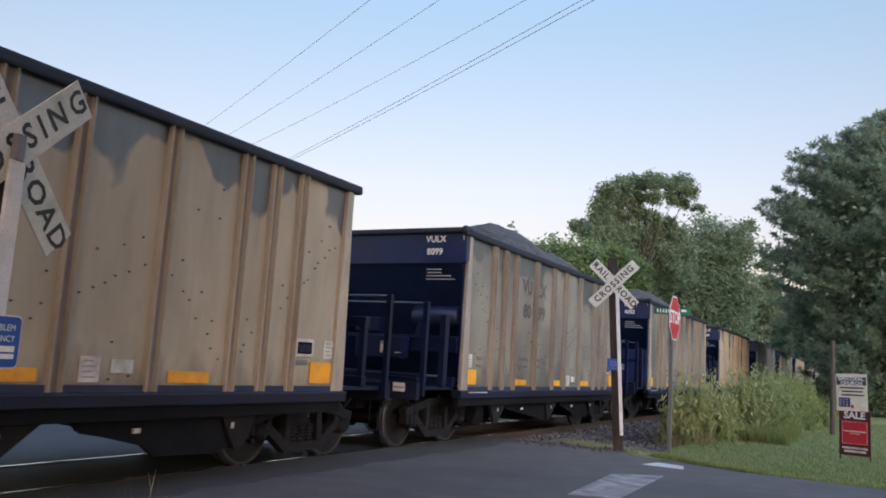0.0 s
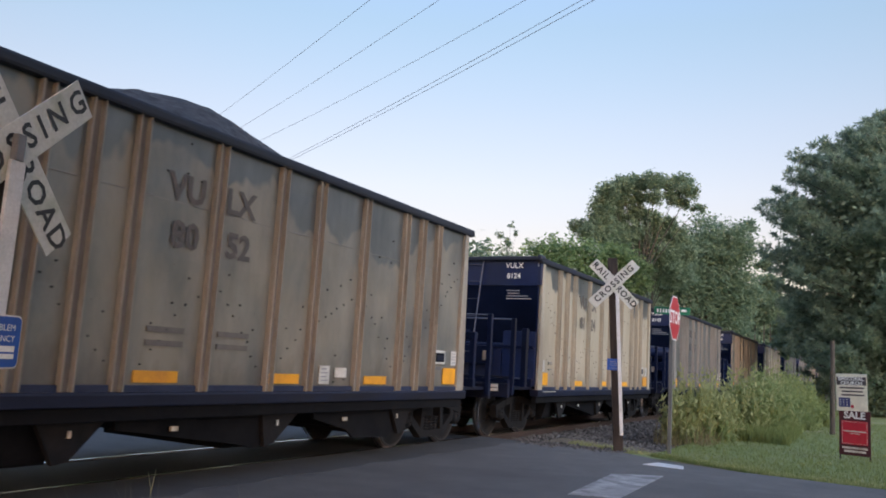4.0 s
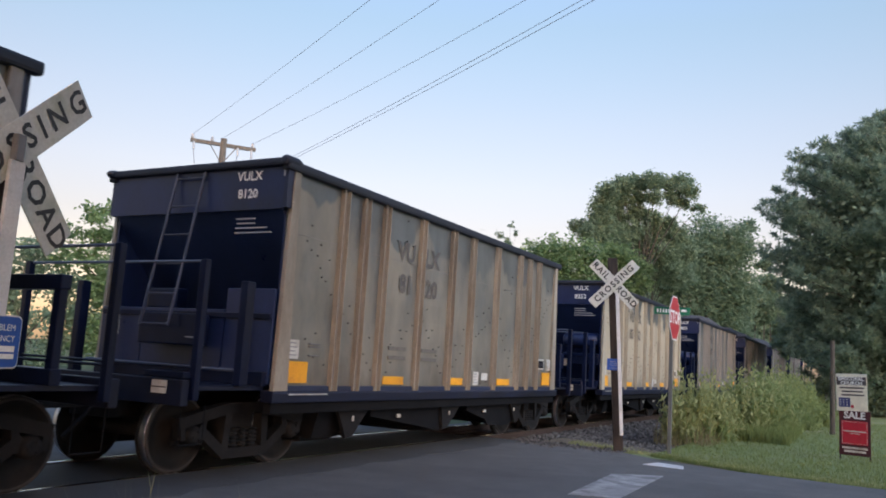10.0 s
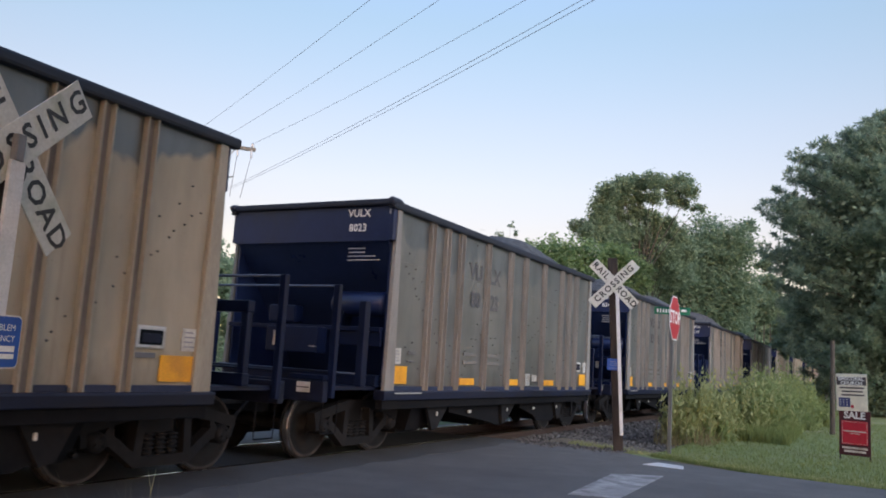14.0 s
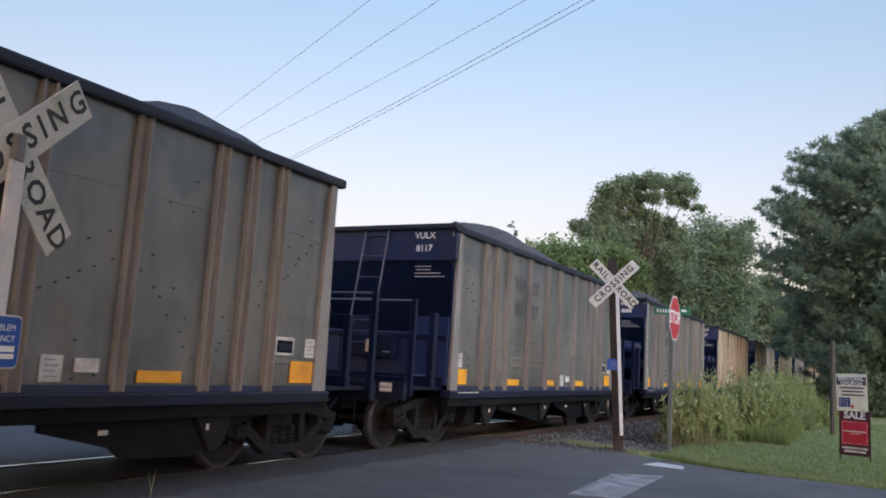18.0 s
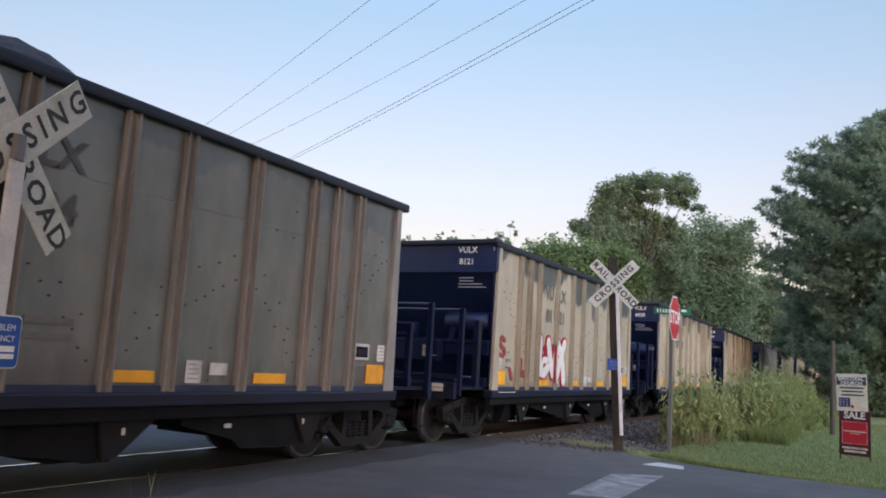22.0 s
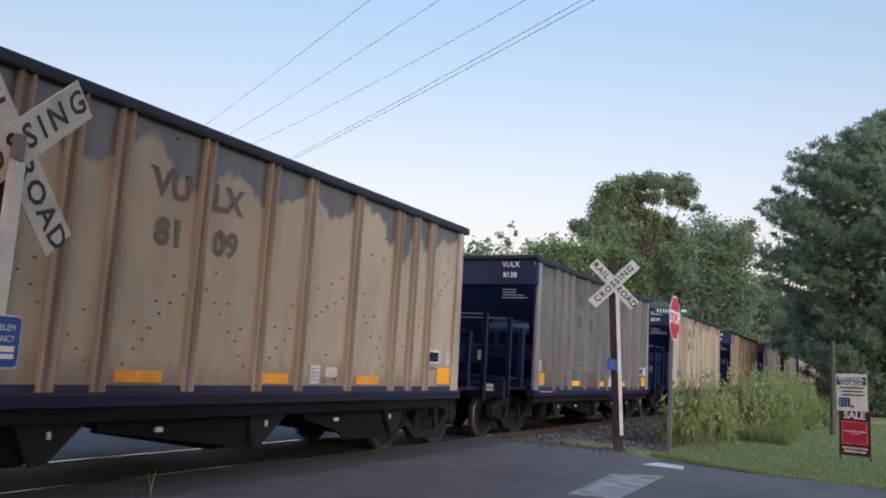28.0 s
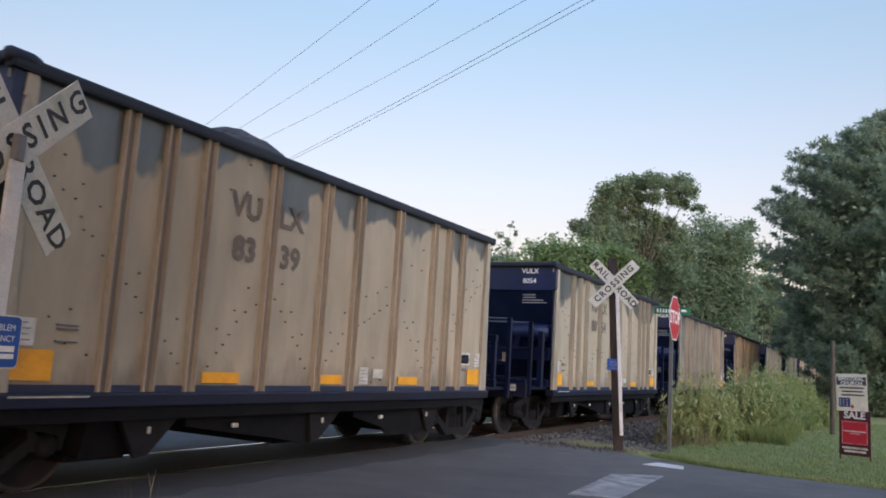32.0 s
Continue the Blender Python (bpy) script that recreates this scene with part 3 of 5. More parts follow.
# Unseen crown beside the camera, shaped to shade the near road and train.
tree("spreading_tree", "unseen large tree overhanging the near road, added for shade", (6.8, 0.6, -0.3),
     [(6.8 + dx, 1.0 + dy, z, r) for dx, dy, z, r in ((0, 0, 14.0, 3.2), (3.4, 1.0, 11.5, 3.4), (-2.6, 1.4, 11.5, 2.9), (0.4, -3.2, 10.5, 3.4), (0.5, 4.0, 10.8, 3.2), (3.8, -2.0, 8.0, 3.2), (-2.4, -2.4, 8.4, 2.7), (-1.8, 4.2, 8.0, 2.6), (2.6, 4.0, 7.4, 2.8), (0, 0.4, 7.2, 2.8), (0.6, 2.2, 4.7, 2.5), (1.2, -1.8, 4.6, 2.6), (4.4, 0.8, 5.2, 3.0))],
     34000, 0.26, LEAF, 0.42, 66)


def wood_edge(name, label, lobes, count, size, material, seed, stem=0.10):
    t = thing(name, label, "woodland", kind="stuff")
    part("foliage", leaf_cloud("foliage", lobes, count, size, material, seed, 0.45), material, t)
    bm = bmesh.new()
    for l in lobes[::2]:
        bm_rod(bm, (l[0], l[1], -0.3), (l[0] + 0.2, l[1], l[2]), stem, 6, stem * 0.4)
    part("trunks", bm, BARK, t)


wood_edge("far_wood", "green wood edge far beyond the train", [(-48.6, 53.1, 7.3, 3.0), (-44.7, 55.2, 7.6, 3.0), (-40.8, 57.2, 8.3, 3.0), (-36.9, 59.3, 8.1, 3.0), (-33.0, 61.4, 8.9, 3.0), (-29.9, 62.9, 9.5, 2.5), (-46.9, 54.7, 3.0, 3.0), (-42.2, 57.2, 3.4, 3.0), (-37.4, 59.8, 3.7, 3.0), (-32.6, 62.3, 4.0, 3.0), (-28.7, 64.2, 5.7, 3.0), (-25.5, 65.5, 3.5, 3.0), (-52.5, 51.0, 4.0, 3.0), (-56.0, 48.0, 5.5, 3.2)], 26000, 0.3, LEAF, 21)
wood_edge("wood_beyond_track", "dark wood on the far side of the track", [(-15.0, 119.0, 13.1, 1.9), (-13.7, 119.0, 11.6, 2.0), (-13.0, 119.0, 15.1, 1.4), (-12.6, 119.7, 12.0, 1.9), (-14.0, 120.8, 17.9, 1.0)], 14000, 0.26, LEAF_DARK, 25)
wood_edge("trackside_shrubs", "grey-green shrubs between the track and a pine", [(-4.6, 53.8, 4.5, 0.9), (-3.8, 55.2, 4.3, 1.0), (-4.0, 54.4, 6.1, 0.9), (-4.8, 52.5, 3.7, 0.7), (-2.9, 53.5, 5.6, 1.2), (-3.2, 55.6, 3.6, 0.9), (-2.0, 53.0, 4.5, 1.2)], 20000, 0.14, LEAF, 26, 0.03)
wood_edge("wood_down_the_line", "dark wood edge down the railway line", [(-17.3, 144.6, 9.4, 3.4), (-13.5, 146.7, 8.8, 3.6), (-10.2, 148.4, 10.2, 4.2), (-12.6, 146.6, 12.6, 2.9), (-7.7, 150.0, 9.4, 4.2), (-18.5, 143.5, 12.2, 2.5), (-15.6, 145.3, 11.0, 2.9), (-18.0, 144.0, 4.5, 4.6), (-0.5, 151, 6.0, 4.4), (-3.0, 151, 12.0, 4.0), (-13.6, 148, 4.0, 2.8), (1.0, 150, 3.0, 3.6)], 22000, 0.42, LEAF_DARK, 22)
wood_edge("shaded_thicket", "dark shaded thicket at the back of the lawn", [(-1.9, 65.4, 3.3, 1.8), (0.0, 66.3, 4.4, 2.5), (2.4, 67.3, 5.1, 3.3), (-1.1, 65.9, 1.1, 1.6), (1.3, 67.1, 1.0, 2.5), (3.9, 68.4, 0.9, 2.9), (-1.9, 65.3, 5.0, 1.4), (7.5, 66, 4.5, 3.6), (11.5, 64, 4.5, 3.6)], 17000, 0.26, LEAF_DARK, 23)


ring = [(230 * math.sin(radians(a)), 230 * math.cos(radians(a)), 4.5 + 1.5 * math.sin(a * 1.7), 7.5) for a in range(-180, 180, 4) if abs(a + 2) > 2]
wood_edge("horizon_wood", "low wood closing the distance", ring, 36000, 0.9, LEAF_DARK, 24)


def pine(x, y, outline):
    """A white pine: many upturned limbs, each feathered with needles over its outer part; outline gives reach by height."""
    t = thing("pine_tree", "large full soft blue-green pine with upturned branches", "tree")
    rng = np.random.default_rng(8)
    hs, rs = zip(*outline)
    bm = bmesh.new()
    top = hs[-1]
    bm_rod(bm, (x, y, -0.3), (x, y, top * 0.55), 0.34, 10, 0.2)
    bm_rod(bm, (x, y, top * 0.55), (x, y, top - 0.4), 0.2, 8, 0.03)
    vs, lv, lf = [], [], []
    for i in range(430):
        tip = rng.uniform(1.0, top)
        reach = float(np.interp(tip, hs, rs)) * (0.8 + 0.27 * rng.uniform() ** 1.6)
        a = rng.uniform(0, 6.283)
        rise = 0.16 * reach + rng.uniform(0.0, 0.6)
        out = np.array((math.cos(a), math.sin(a), 0.0))
        side = np.array((-out[1], out[0], 0.0))
        root = np.array((x, y, max(0.9, tip - rise)))

        def on(f):
            f = np.atleast_1d(f)[:, None]
            return root + out * reach * f + np.array((0, 0, 1.0)) * (tip - root[2]) * (0.35 * f + 0.65 * f ** 3)
        p = on([0.0, 0.4, 0.7, 0.95])
        for b, c, r in zip(p, p[1:], (0.05, 0.035, 0.02)):
            n = len(lv)
            for e, w in ((b, r), (c, r * 0.6)):
                lv += [tuple(e + side * w), tuple(e + np.array((0, 0, w))), tuple(e - side * w), tuple(e - np.array((0, 0, w)))]
            lf += [(n + k, n + (k + 1) % 4, n + 4 + (k + 1) % 4, n + 4 + k) for k in range(4)]
        # tufts of needles at the twig ends, along the outer part of the limb
        k, m = int(16 + 3.2 * reach), 15
        f = 0.34 + 0.70 * rng.uniform(size=k) ** 0.8
        off = rng.normal(size=k) * (1.15 - f) * (0.30 + 0.10 * reach)
        hub = on(f) + side * off[:, None] + out * (np.abs(off) * 0.4)[:, None] + rng.normal(size=(k, 3)) * np.array((0.06, 0.06, 0.07)) + np.array((0, 0, 0.08))
        hub = np.repeat(hub, m, 0)
        d = out * 0.35 + np.array((0, 0, 0.45)) + rng.normal(size=(k * m, 3)) * 0.8
        d /= np.linalg.norm(d, axis=1)[:, None]
        w = np.cross(d, rng.normal(size=(k * m, 3)))
        w /= np.linalg.norm(w, axis=1)[:, None]
        le = 0.15 * rng.uniform(0.6, 1.3, (k * m, 1))
        c = hub + d * le * 1.1
        vs.append(np.stack((c - d * le, c + w * 0.03, c + d * le, c - w * 0.03), 1))
    trunk = part("trunk", bm, BARK, t)
    me = bpy.data.meshes.new("branchwork")
    me.from_pydata(lv, [], lf)
    me.materials.append(BARK)
    tagged(part("branchwork", me, None, trunk), kind="stuff")
    v = np.concatenate(vs).reshape(-1, 3)
    me = bpy.data.meshes.new("crown")
    me.from_pydata(v.tolist(), [], np.arange(len(v)).reshape(-1, 4).tolist())
    me.materials.append(NEEDLE)
    part("crown", me, None, t)
    inner = [(x + 0.35 * r * math.cos(k * 2.4), y + 0.35 * r * math.sin(k * 2.4), h - 0.7, 0.42 * r) for k, (h, r) in enumerate((h, float(np.interp(h, hs, rs))) for h in np.arange(1.5, top - 0.8, 0.55))]
    part("inner_crown", leaf_cloud("inner_crown", inner, 60000, 0.13, NEEDLE, 32, 0.4, 0.8), None, t)


pine(0.9, 46.8, ((0.8, 4.2), (3.6, 5.2), (5.9, 6.0), (8.5, 6.5), (10.9, 6.5), (12.7, 5.6), (13.8, 4.4), (14.6, 3.0), (15.3, 1.5), (15.8, 0.3)))


def blade_mesh(name, count, where, material, seed):
    """Upright tapering blades, each of two bent pieces."""
    rng = np.random.default_rng(seed)
    vs, fs = [], []
    for i in range(count):
        x, y, z, h, w = where(rng)
        a, lean = rng.uniform(0, 6.28), rng.normal(0, 0.22, 2) * h
        dx, dy = math.cos(a) * w, math.sin(a) * w
        n = len(vs)
        vs += [(x - dx, y - dy, z), (x + dx, y + dy, z), (x + dx * 0.7 + lean[0] * 0.35, y + dy * 0.7 + lean[1] * 0.35, z + h * 0.6), (x - dx * 0.7 + lean[0] * 0.35, y - dy * 0.7 + lean[1] * 0.35, z + h * 0.6), (x + lean[0], y + lean[1], z + h)]
        fs += [(n, n + 1, n + 2, n + 3), (n + 3, n + 2, n + 4)]
    me = bpy.data.meshes.new(name)
    me.from_pydata(vs, [], fs)
    me.materials.append(material)
    return me


def lawn_blade(rng):
    y = 14.0 + 22 * rng.power(0.55)
    x = rng.uniform(-3.7, 1.6 + 0.05 * y)
    while y < 14.0 + 0.62 * max(0, -1.2 - x) * 0.75:
        y += 0.4
    return x, y, lawn_height(x, y) - 0.01, rng.uniform(0.03, 0.075), rng.uniform(0.004, 0.009)


tagged(new("grass", blade_mesh("grass", 42000, lawn_blade, GRASSB, 41)), "short mown grass blades", "grass", kind="stuff")


def edge_blade(rng):
    u = rng.uniform()
    x = -5.6 + u * 6.6
    y = 14.05 + 0.75 * max(0, -1.2 - x) * 0.62 + abs(rng.normal()) * 0.3
    return x, y, -0.04, rng.uniform(0.03, 0.09), rng.uniform(0.003, 0.007)


tagged(new("verge_grass", blade_mesh("verge_grass", 3800, edge_blade, WEED, 42)), "dry ragged grass along the road edge", "grass", kind="stuff")


def weed_patch(name, spots, material, seed):
    """Tall leafy weeds: stems with drooping leaves, standing in clumps (x, y, radius, height, stems)."""
    rng = np.random.default_rng(seed)
    vs, fs = [], []
    for sx, sy, sr, sh, stems in spots:
        for i in range(stems):
            r, a = sr * math.sqrt(rng.uniform()), rng.uniform(0, 6.28)
            x, y = sx + r * math.cos(a), sy + r * math.sin(a)
            h = sh * (0.35 + 0.75 * rng.uniform() ** 0.7) * (1.15 - 0.5 * r / sr)
            lean = rng.normal(0, 0.13, 2)
            n = len(vs)
            vs += [(x - 0.008, y, -0.15), (x + 0.008, y, -0.15), (x + lean[0] * h, y + lean[1] * h, h)]
            fs.append((n, n + 1, n + 2))
            for j in range(30):
                u = 0.15 + 0.85 * j / 29
                c = np.array((x + lean[0] * h * u, y + lean[1] * h * u, h * u)) + rng.normal(0, 0.035, 3)
                d = rng.normal(size=3)
                d[2] = rng.choice((-1.2, 1.8)) + rng.normal() * 0.6
                d /= np.linalg.norm(d)
                le = 0.105 * rng.uniform(0.5, 1.5) * (1.2 - 0.65 * u)
                b = np.cross(d, rng.normal(size=3)) * 0.019
                c = c + d * le
                n = len(vs)
                vs.extend((tuple(c - d * le), tuple(c + b), tuple(c + d * le), tuple(c - b)))
                fs.append((n, n + 1, n + 2, n + 3))
    me = bpy.data.meshes.new(name)
    me.from_pydata(vs, [], fs)
    me.materials.append(material)
    return me


slim = [(-3.98, 18.9, 0.3, 1.35, 34), (-3.7, 19.3, 0.32, 1.75, 40), (-3.42, 19.7, 0.32, 1.6, 36), (-3.7, 20.6, 0.5, 1.7, 44), (-3.2, 20.4, 0.3, 1.1, 26), (-3.6, 22.0, 0.5, 1.3, 30), (-2.95, 22.6, 0.4, 1.6, 30), (-2.5, 25.5, 0.45, 1.5, 26), (-3.0, 23.6, 0.55, 1.95, 30), (-2.8, 24.8, 0.5, 1.8, 26), (-3.2, 30.0, 0.9, 2.0, 40), (-3.3, 36.0, 1.0, 2.1, 40)]
leafy = [(-3.85, 19.2, 0.5, 0.75, 40), (-3.45, 20.0, 0.45, 0.7, 36), (-3.15, 22.9, 0.5, 1.55, 70), (-2.85, 23.7, 0.55, 1.85, 90), (-2.65, 24.6, 0.5, 1.6, 70), (-2.5, 25.4, 0.5, 1.2, 60), (-3.3, 25.5, 0.7, 1.5, 70), (-2.9, 28.0, 0.8, 1.7, 80), (-3.0, 31.5, 0.9, 2.1, 90), (-2.8, 34.0, 0.9, 1.9, 90), (-3.4, 38.0, 1.1, 2.1, 90), (-3.6, 44.0, 1.3, 1.8, 80), (-3.6, 52.0, 1.5, 1.7, 80), (-2.3, 27.5, 0.7, 0.7, 60), (-2.2, 31.0, 0.8, 0.8, 60), (-2.4, 37.0, 0.9, 1.0, 60)]
tagged(new("slim_weeds", weed_patch("slim_weeds", slim, WEED, 51)), "tall slim yellow-green weeds beside the track", "weeds", kind="stuff")
tagged(new("leafy_weeds", weed_patch("leafy_weeds", leafy, WEED_GREEN, 52)), "clumps of leafy green weeds beside the track", "weeds", kind="stuff")


def soft_grass(rng):
    y = 20.5 + rng.power(0.6) * 26
    x = rng.uniform(-3.2, -1.5 - 0.015 * y)
    return x, y, lawn_height(x, y) - 0.02, rng.uniform(0.12, 0.45), rng.uniform(0.005, 0.011)


tagged(new("long_grass", blade_mesh("long_grass", 7000, soft_grass, GRASSB, 46)), "soft long grass at the foot of the weeds", "grass", kind="stuff")


def dry_stalk(rng):
    y = rng.uniform(18.4, 30)
    return rng.uniform(-4.5, -3.6 + 0.02 * y), y, -0.15, rng.uniform(0.3, 0.8), rng.uniform(0.006, 0.012)


tagged(new("dry_weeds", blade_mesh("dry_weeds", 1600, dry_stalk, DRYWEED, 43)), "dry tan stalks among the weeds", "weeds", kind="stuff")


def tan_stalk(rng):
    return rng.uniform(-4.3, -3.1), rng.uniform(18.2, 20.4), -0.1, rng.uniform(0.15, 0.5), rng.uniform(0.005, 0.010)


tagged(new("tan_grass", blade_mesh("tan_grass", 420, tan_stalk, DRYWEED, 45)), "dry tan grass in front of the weeds", "grass", kind="stuff")


def near_weed(rng):
    x = rng.uniform(-3.1, -2.15)
    return x, 2.75 + 0.25 * (x + 2.7) + rng.normal() * 0.06, -0.05, rng.uniform(0.80, 0.97), rng.uniform(0.0022, 0.0036)


tagged(new("roadside_weeds", blade_mesh("roadside_weeds", 60, near_weed, PALEWEED, 44)), "thin dry grass stalks at the near road edge", "weeds", kind="stuff")
bm = bmesh.new()
for a, b in (((-2.83, 2.62, -0.1), (-2.86, 2.66, 0.83)), ((-2.86, 2.66, 0.83), (-2.91, 2.68, 0.90)), ((-2.86, 2.66, 0.81), (-2.84, 2.66, 0.92)), ((-2.85, 2.65, 0.7), (-2.9, 2.65, 0.8))):
    bm_rod(bm, a, b, 0.0022, 5, 0.0014)
tagged(part("forked_weed", bm, PALEWEED), "single forked pale weed stalk by the road", "weed")


# ---- the train ----
SIDE_L, PITCH, HALF = 9.68, 13.246, 1.574
RIBS = (1.22, 1.75, 2.30, 3.42, 4.50, 5.28, 6.36, 7.48, 8.00, 8.53)
AXLES = (-0.70, 1.078, 8.72, 10.50)
MESH = {}


def side_sheet():
    """The sheet of one side, dented a little between its ribs."""
    bm = bmesh.new()
    nu, nv = 72, 20
    rows = []
    for s in (0.0, -0.02):
        rows.append([[bm.verts.new((HALF - 0.02 + s + 0.011 * noise.noise((u * 0.22, v * 0.35, 1.0)), 0.06 + (SIDE_L - 0.12) * u / nu, 0.98 + 2.8 * v / nv)) for v in range(nv + 1)] for u in range(nu + 1)])
    for g, flip in zip(rows, (False, True)):
        for u in range(nu):
            for v in range(nv):
                f = (g[u][v], g[u + 1][v], g[u + 1][v + 1], g[u][v + 1])
                bm.faces.new(f[::-1] if flip else f)
    return bm


def rib(flare=False):
    """A hat-shaped side post; the corner posts widen towards the bottom."""
    bm = bmesh.new()
    rings = []
    for z in (1.0, 1.5, 2.2, 3.0, 3.75):
        w = 0.06 + (0.075 * (3.75 - z) / 2.75 if flare else 0)
        t = 0.014
        if flare:
            cut = ((0.0, -w), (0.055, -w), (0.062, -w + 0.008), (0.062, w - 0.008), (0.055, w), (0.0, w))
        else:
            cut = ((0.0, -w - t), (0.07, -w - t * 0.7), (0.072, -w + t * 0.5), (0.02, -w + t), (0.02, w - t), (0.076, w - t * 0.5), (0.074, w + t * 0.7), (0.0, w + t))
        rings.append([bm.verts.new((HALF - 0.018 + x, y, z)) for x, y in cut])
    for a, b in zip(rings, rings[1:]):
        for i in range(len(a)):
            j = (i + 1) % len(a)
            bm.faces.new((a[i], a[j], b[j], b[i])).material_index = 1 if i == 3 and not flare else 0
    bm.faces.new(rings[0]), bm.faces.new(rings[-1])
    bmesh.ops.recalc_face_normals(bm, faces=bm.faces)
    for k in range(13 if flare else 8):
        z = 1.14 + k * (0.2 if flare else 0.33)
        w = 0.06 + 0.075 * (3.75 - z) / 2.75 if flare else 0.05
        bm_box(bm, HALF + 0.035, HALF + (0.052 if flare else 0.062), -w - (0.012 if flare else 0.035), -w + (0.03 if flare else -0.01), z - 0.013, z + 0.013)
    return bm


def bolts():
    """Bolt heads that follow the slope of the floor sheets behind the side."""
    bm = bmesh.new()
    rng = random.Random(4)
    for y0, y1, z0, z1, n in ((0.45, 1.1, 3.0, 2.25, 7), (1.35, 1.65, 2.1, 1.7, 3), (1.9, 2.2, 1.6, 1.25, 3), (2.5, 3.3, 1.2, 2.1, 7), (3.55, 4.4, 2.2, 1.2, 7), (4.65, 5.15, 1.3, 1.8, 4), (5.4, 6.2, 1.9, 2.3, 6), (6.5, 7.4, 2.3, 1.25, 7), (7.6, 7.9, 1.4, 1.7, 3), (8.1, 8.45, 1.8, 2.2, 3), (8.65, 9.35, 2.3, 3.0, 7),
                              (0.45, 1.1, 1.7, 1.25, 3), (2.6, 3.3, 3.3, 3.3, 3), (5.5, 6.2, 1.15, 1.15, 3), (6.6, 7.3, 3.0, 2.9, 2)):
        for i in range(n):
            f = (i + 0.5) / n
            y, z = y0 + (y1 - y0) * f, z0 + (z1 - z0) * f
            for dz in ((0, 0.3) if i % 2 else (0,)):
                bmesh.ops.create_cone(bm, cap_ends=True, segments=6, radius1=0.012, radius2=0.008, depth=0.02, matrix=pose(HALF - 0.008, y + rng.uniform(-0.04, 0.04), z + dz + rng.uniform(-0.04, 0.04), 0, 90, 0))
    return bm


def side_frame():
    """A cast truck side frame seen from the side, origin at the truck's middle on the rail."""
    bm = bmesh.new()

    def bar(pts, w):
        for (y0, z0), (y1, z1) in zip(pts, pts[1:]):
            d = Vector((y1 - y0, z1 - z0))
            nrm = Vector((-d.y, d.x)).normalized() * w / 2
            e = d.normalized() * 0.03
            q = [(y0 - e.x + nrm.x, z0 - e.y + nrm.y), (y1 + e.x + nrm.x, z1 + e.y + nrm.y), (y1 + e.x - nrm.x, z1 + e.y - nrm.y), (y0 - e.x - nrm.x, z0 - e.y - nrm.y)]
            r = [[bm.verts.new((x, a, b)) for a, b in q] for x in (0.94, 1.08)]
            bm.faces.new(r[0][::-1]), bm.faces.new(r[1])
            for i in range(4):
                j = (i + 1) % 4
                bm.faces.new((r[0][i], r[0][j], r[1][j], r[1][i]))
    bar([(-1.08, 0.60), (-0.72, 0.68), (-0.32, 0.76), (0.32, 0.76), (0.72, 0.68), (1.08, 0.60)], 0.13)
    bar([(-0.78, 0.52), (-0.36, 0.22), (0.36, 0.22), (0.78, 0.52)], 0.12)
    bar([(-0.36, 0.24), (-0.32, 0.74)], 0.11)
    bar([(0.36, 0.24), (0.32, 0.74)], 0.11)
    for s in (-0.889, 0.889):
        bar([(s - 0.17, 0.62), (s - 0.15, 0.44)], 0.07)
        bar([(s + 0.17, 0.62), (s + 0.15, 0.44)], 0.07)
    bmesh.ops.recalc_face_normals(bm, faces=bm.faces)
    return bm


def spring():
    prof = [(0.25 + 0.26 * i / 26, 0.062 + 0.018 * math.sin(i / 26 * 2 * math.pi * 5.5)) for i in range(27)]
    return lathe(prof, 9, "z")


def ladder():
    bm = bmesh.new()
    for x in (-0.29, 0.21):
        bm_rod(bm, (x, -0.07, 3.80), (x, -0.45, 1.72), 0.02, 6)
    for i in range(6):
        f = (i + 0.25) / 5.3
        bm_rod(bm, (-0.29, -0.07 - 0.38 * f, 3.80 - 2.08 * f), (0.21, -0.07 - 0.38 * f, 3.80 - 2.08 * f), 0.013, 6)
    return bm


def heap(humps, seed):
    """The load: ridges of broken stone (place, length, height) between the sides."""
    bm = bmesh.new()
    nu, nv = 70, 18
    g = []
    for i in range(nu + 1):
        u = i / nu
        row = []
        for j in range(nv + 1):
            v = 2 * j / nv - 1
            y, x = 0.05 + (SIDE_L - 0.1) * u, v * 1.5
            ridge = sum(h * math.exp(-((y - c) / w) ** 2) for c, w, h in humps)
            z = 3.45 + ridge * (1 - 0.7 * v * v) + 0.06 * noise.noise((x * 2, y * 2, seed)) + 0.035 * noise.noise((x * 7, y * 7, seed))
            row.append(bm.verts.new((x, y, z)))
        g.append(row)
    for i in range(nu):
        for j in range(nv):
            bm.faces.new((g[i][j], g[i][j + 1], g[i + 1][j + 1], g[i + 1][j]))
    bmesh.ops.recalc_face_normals(bm, faces=bm.faces)
    return bm


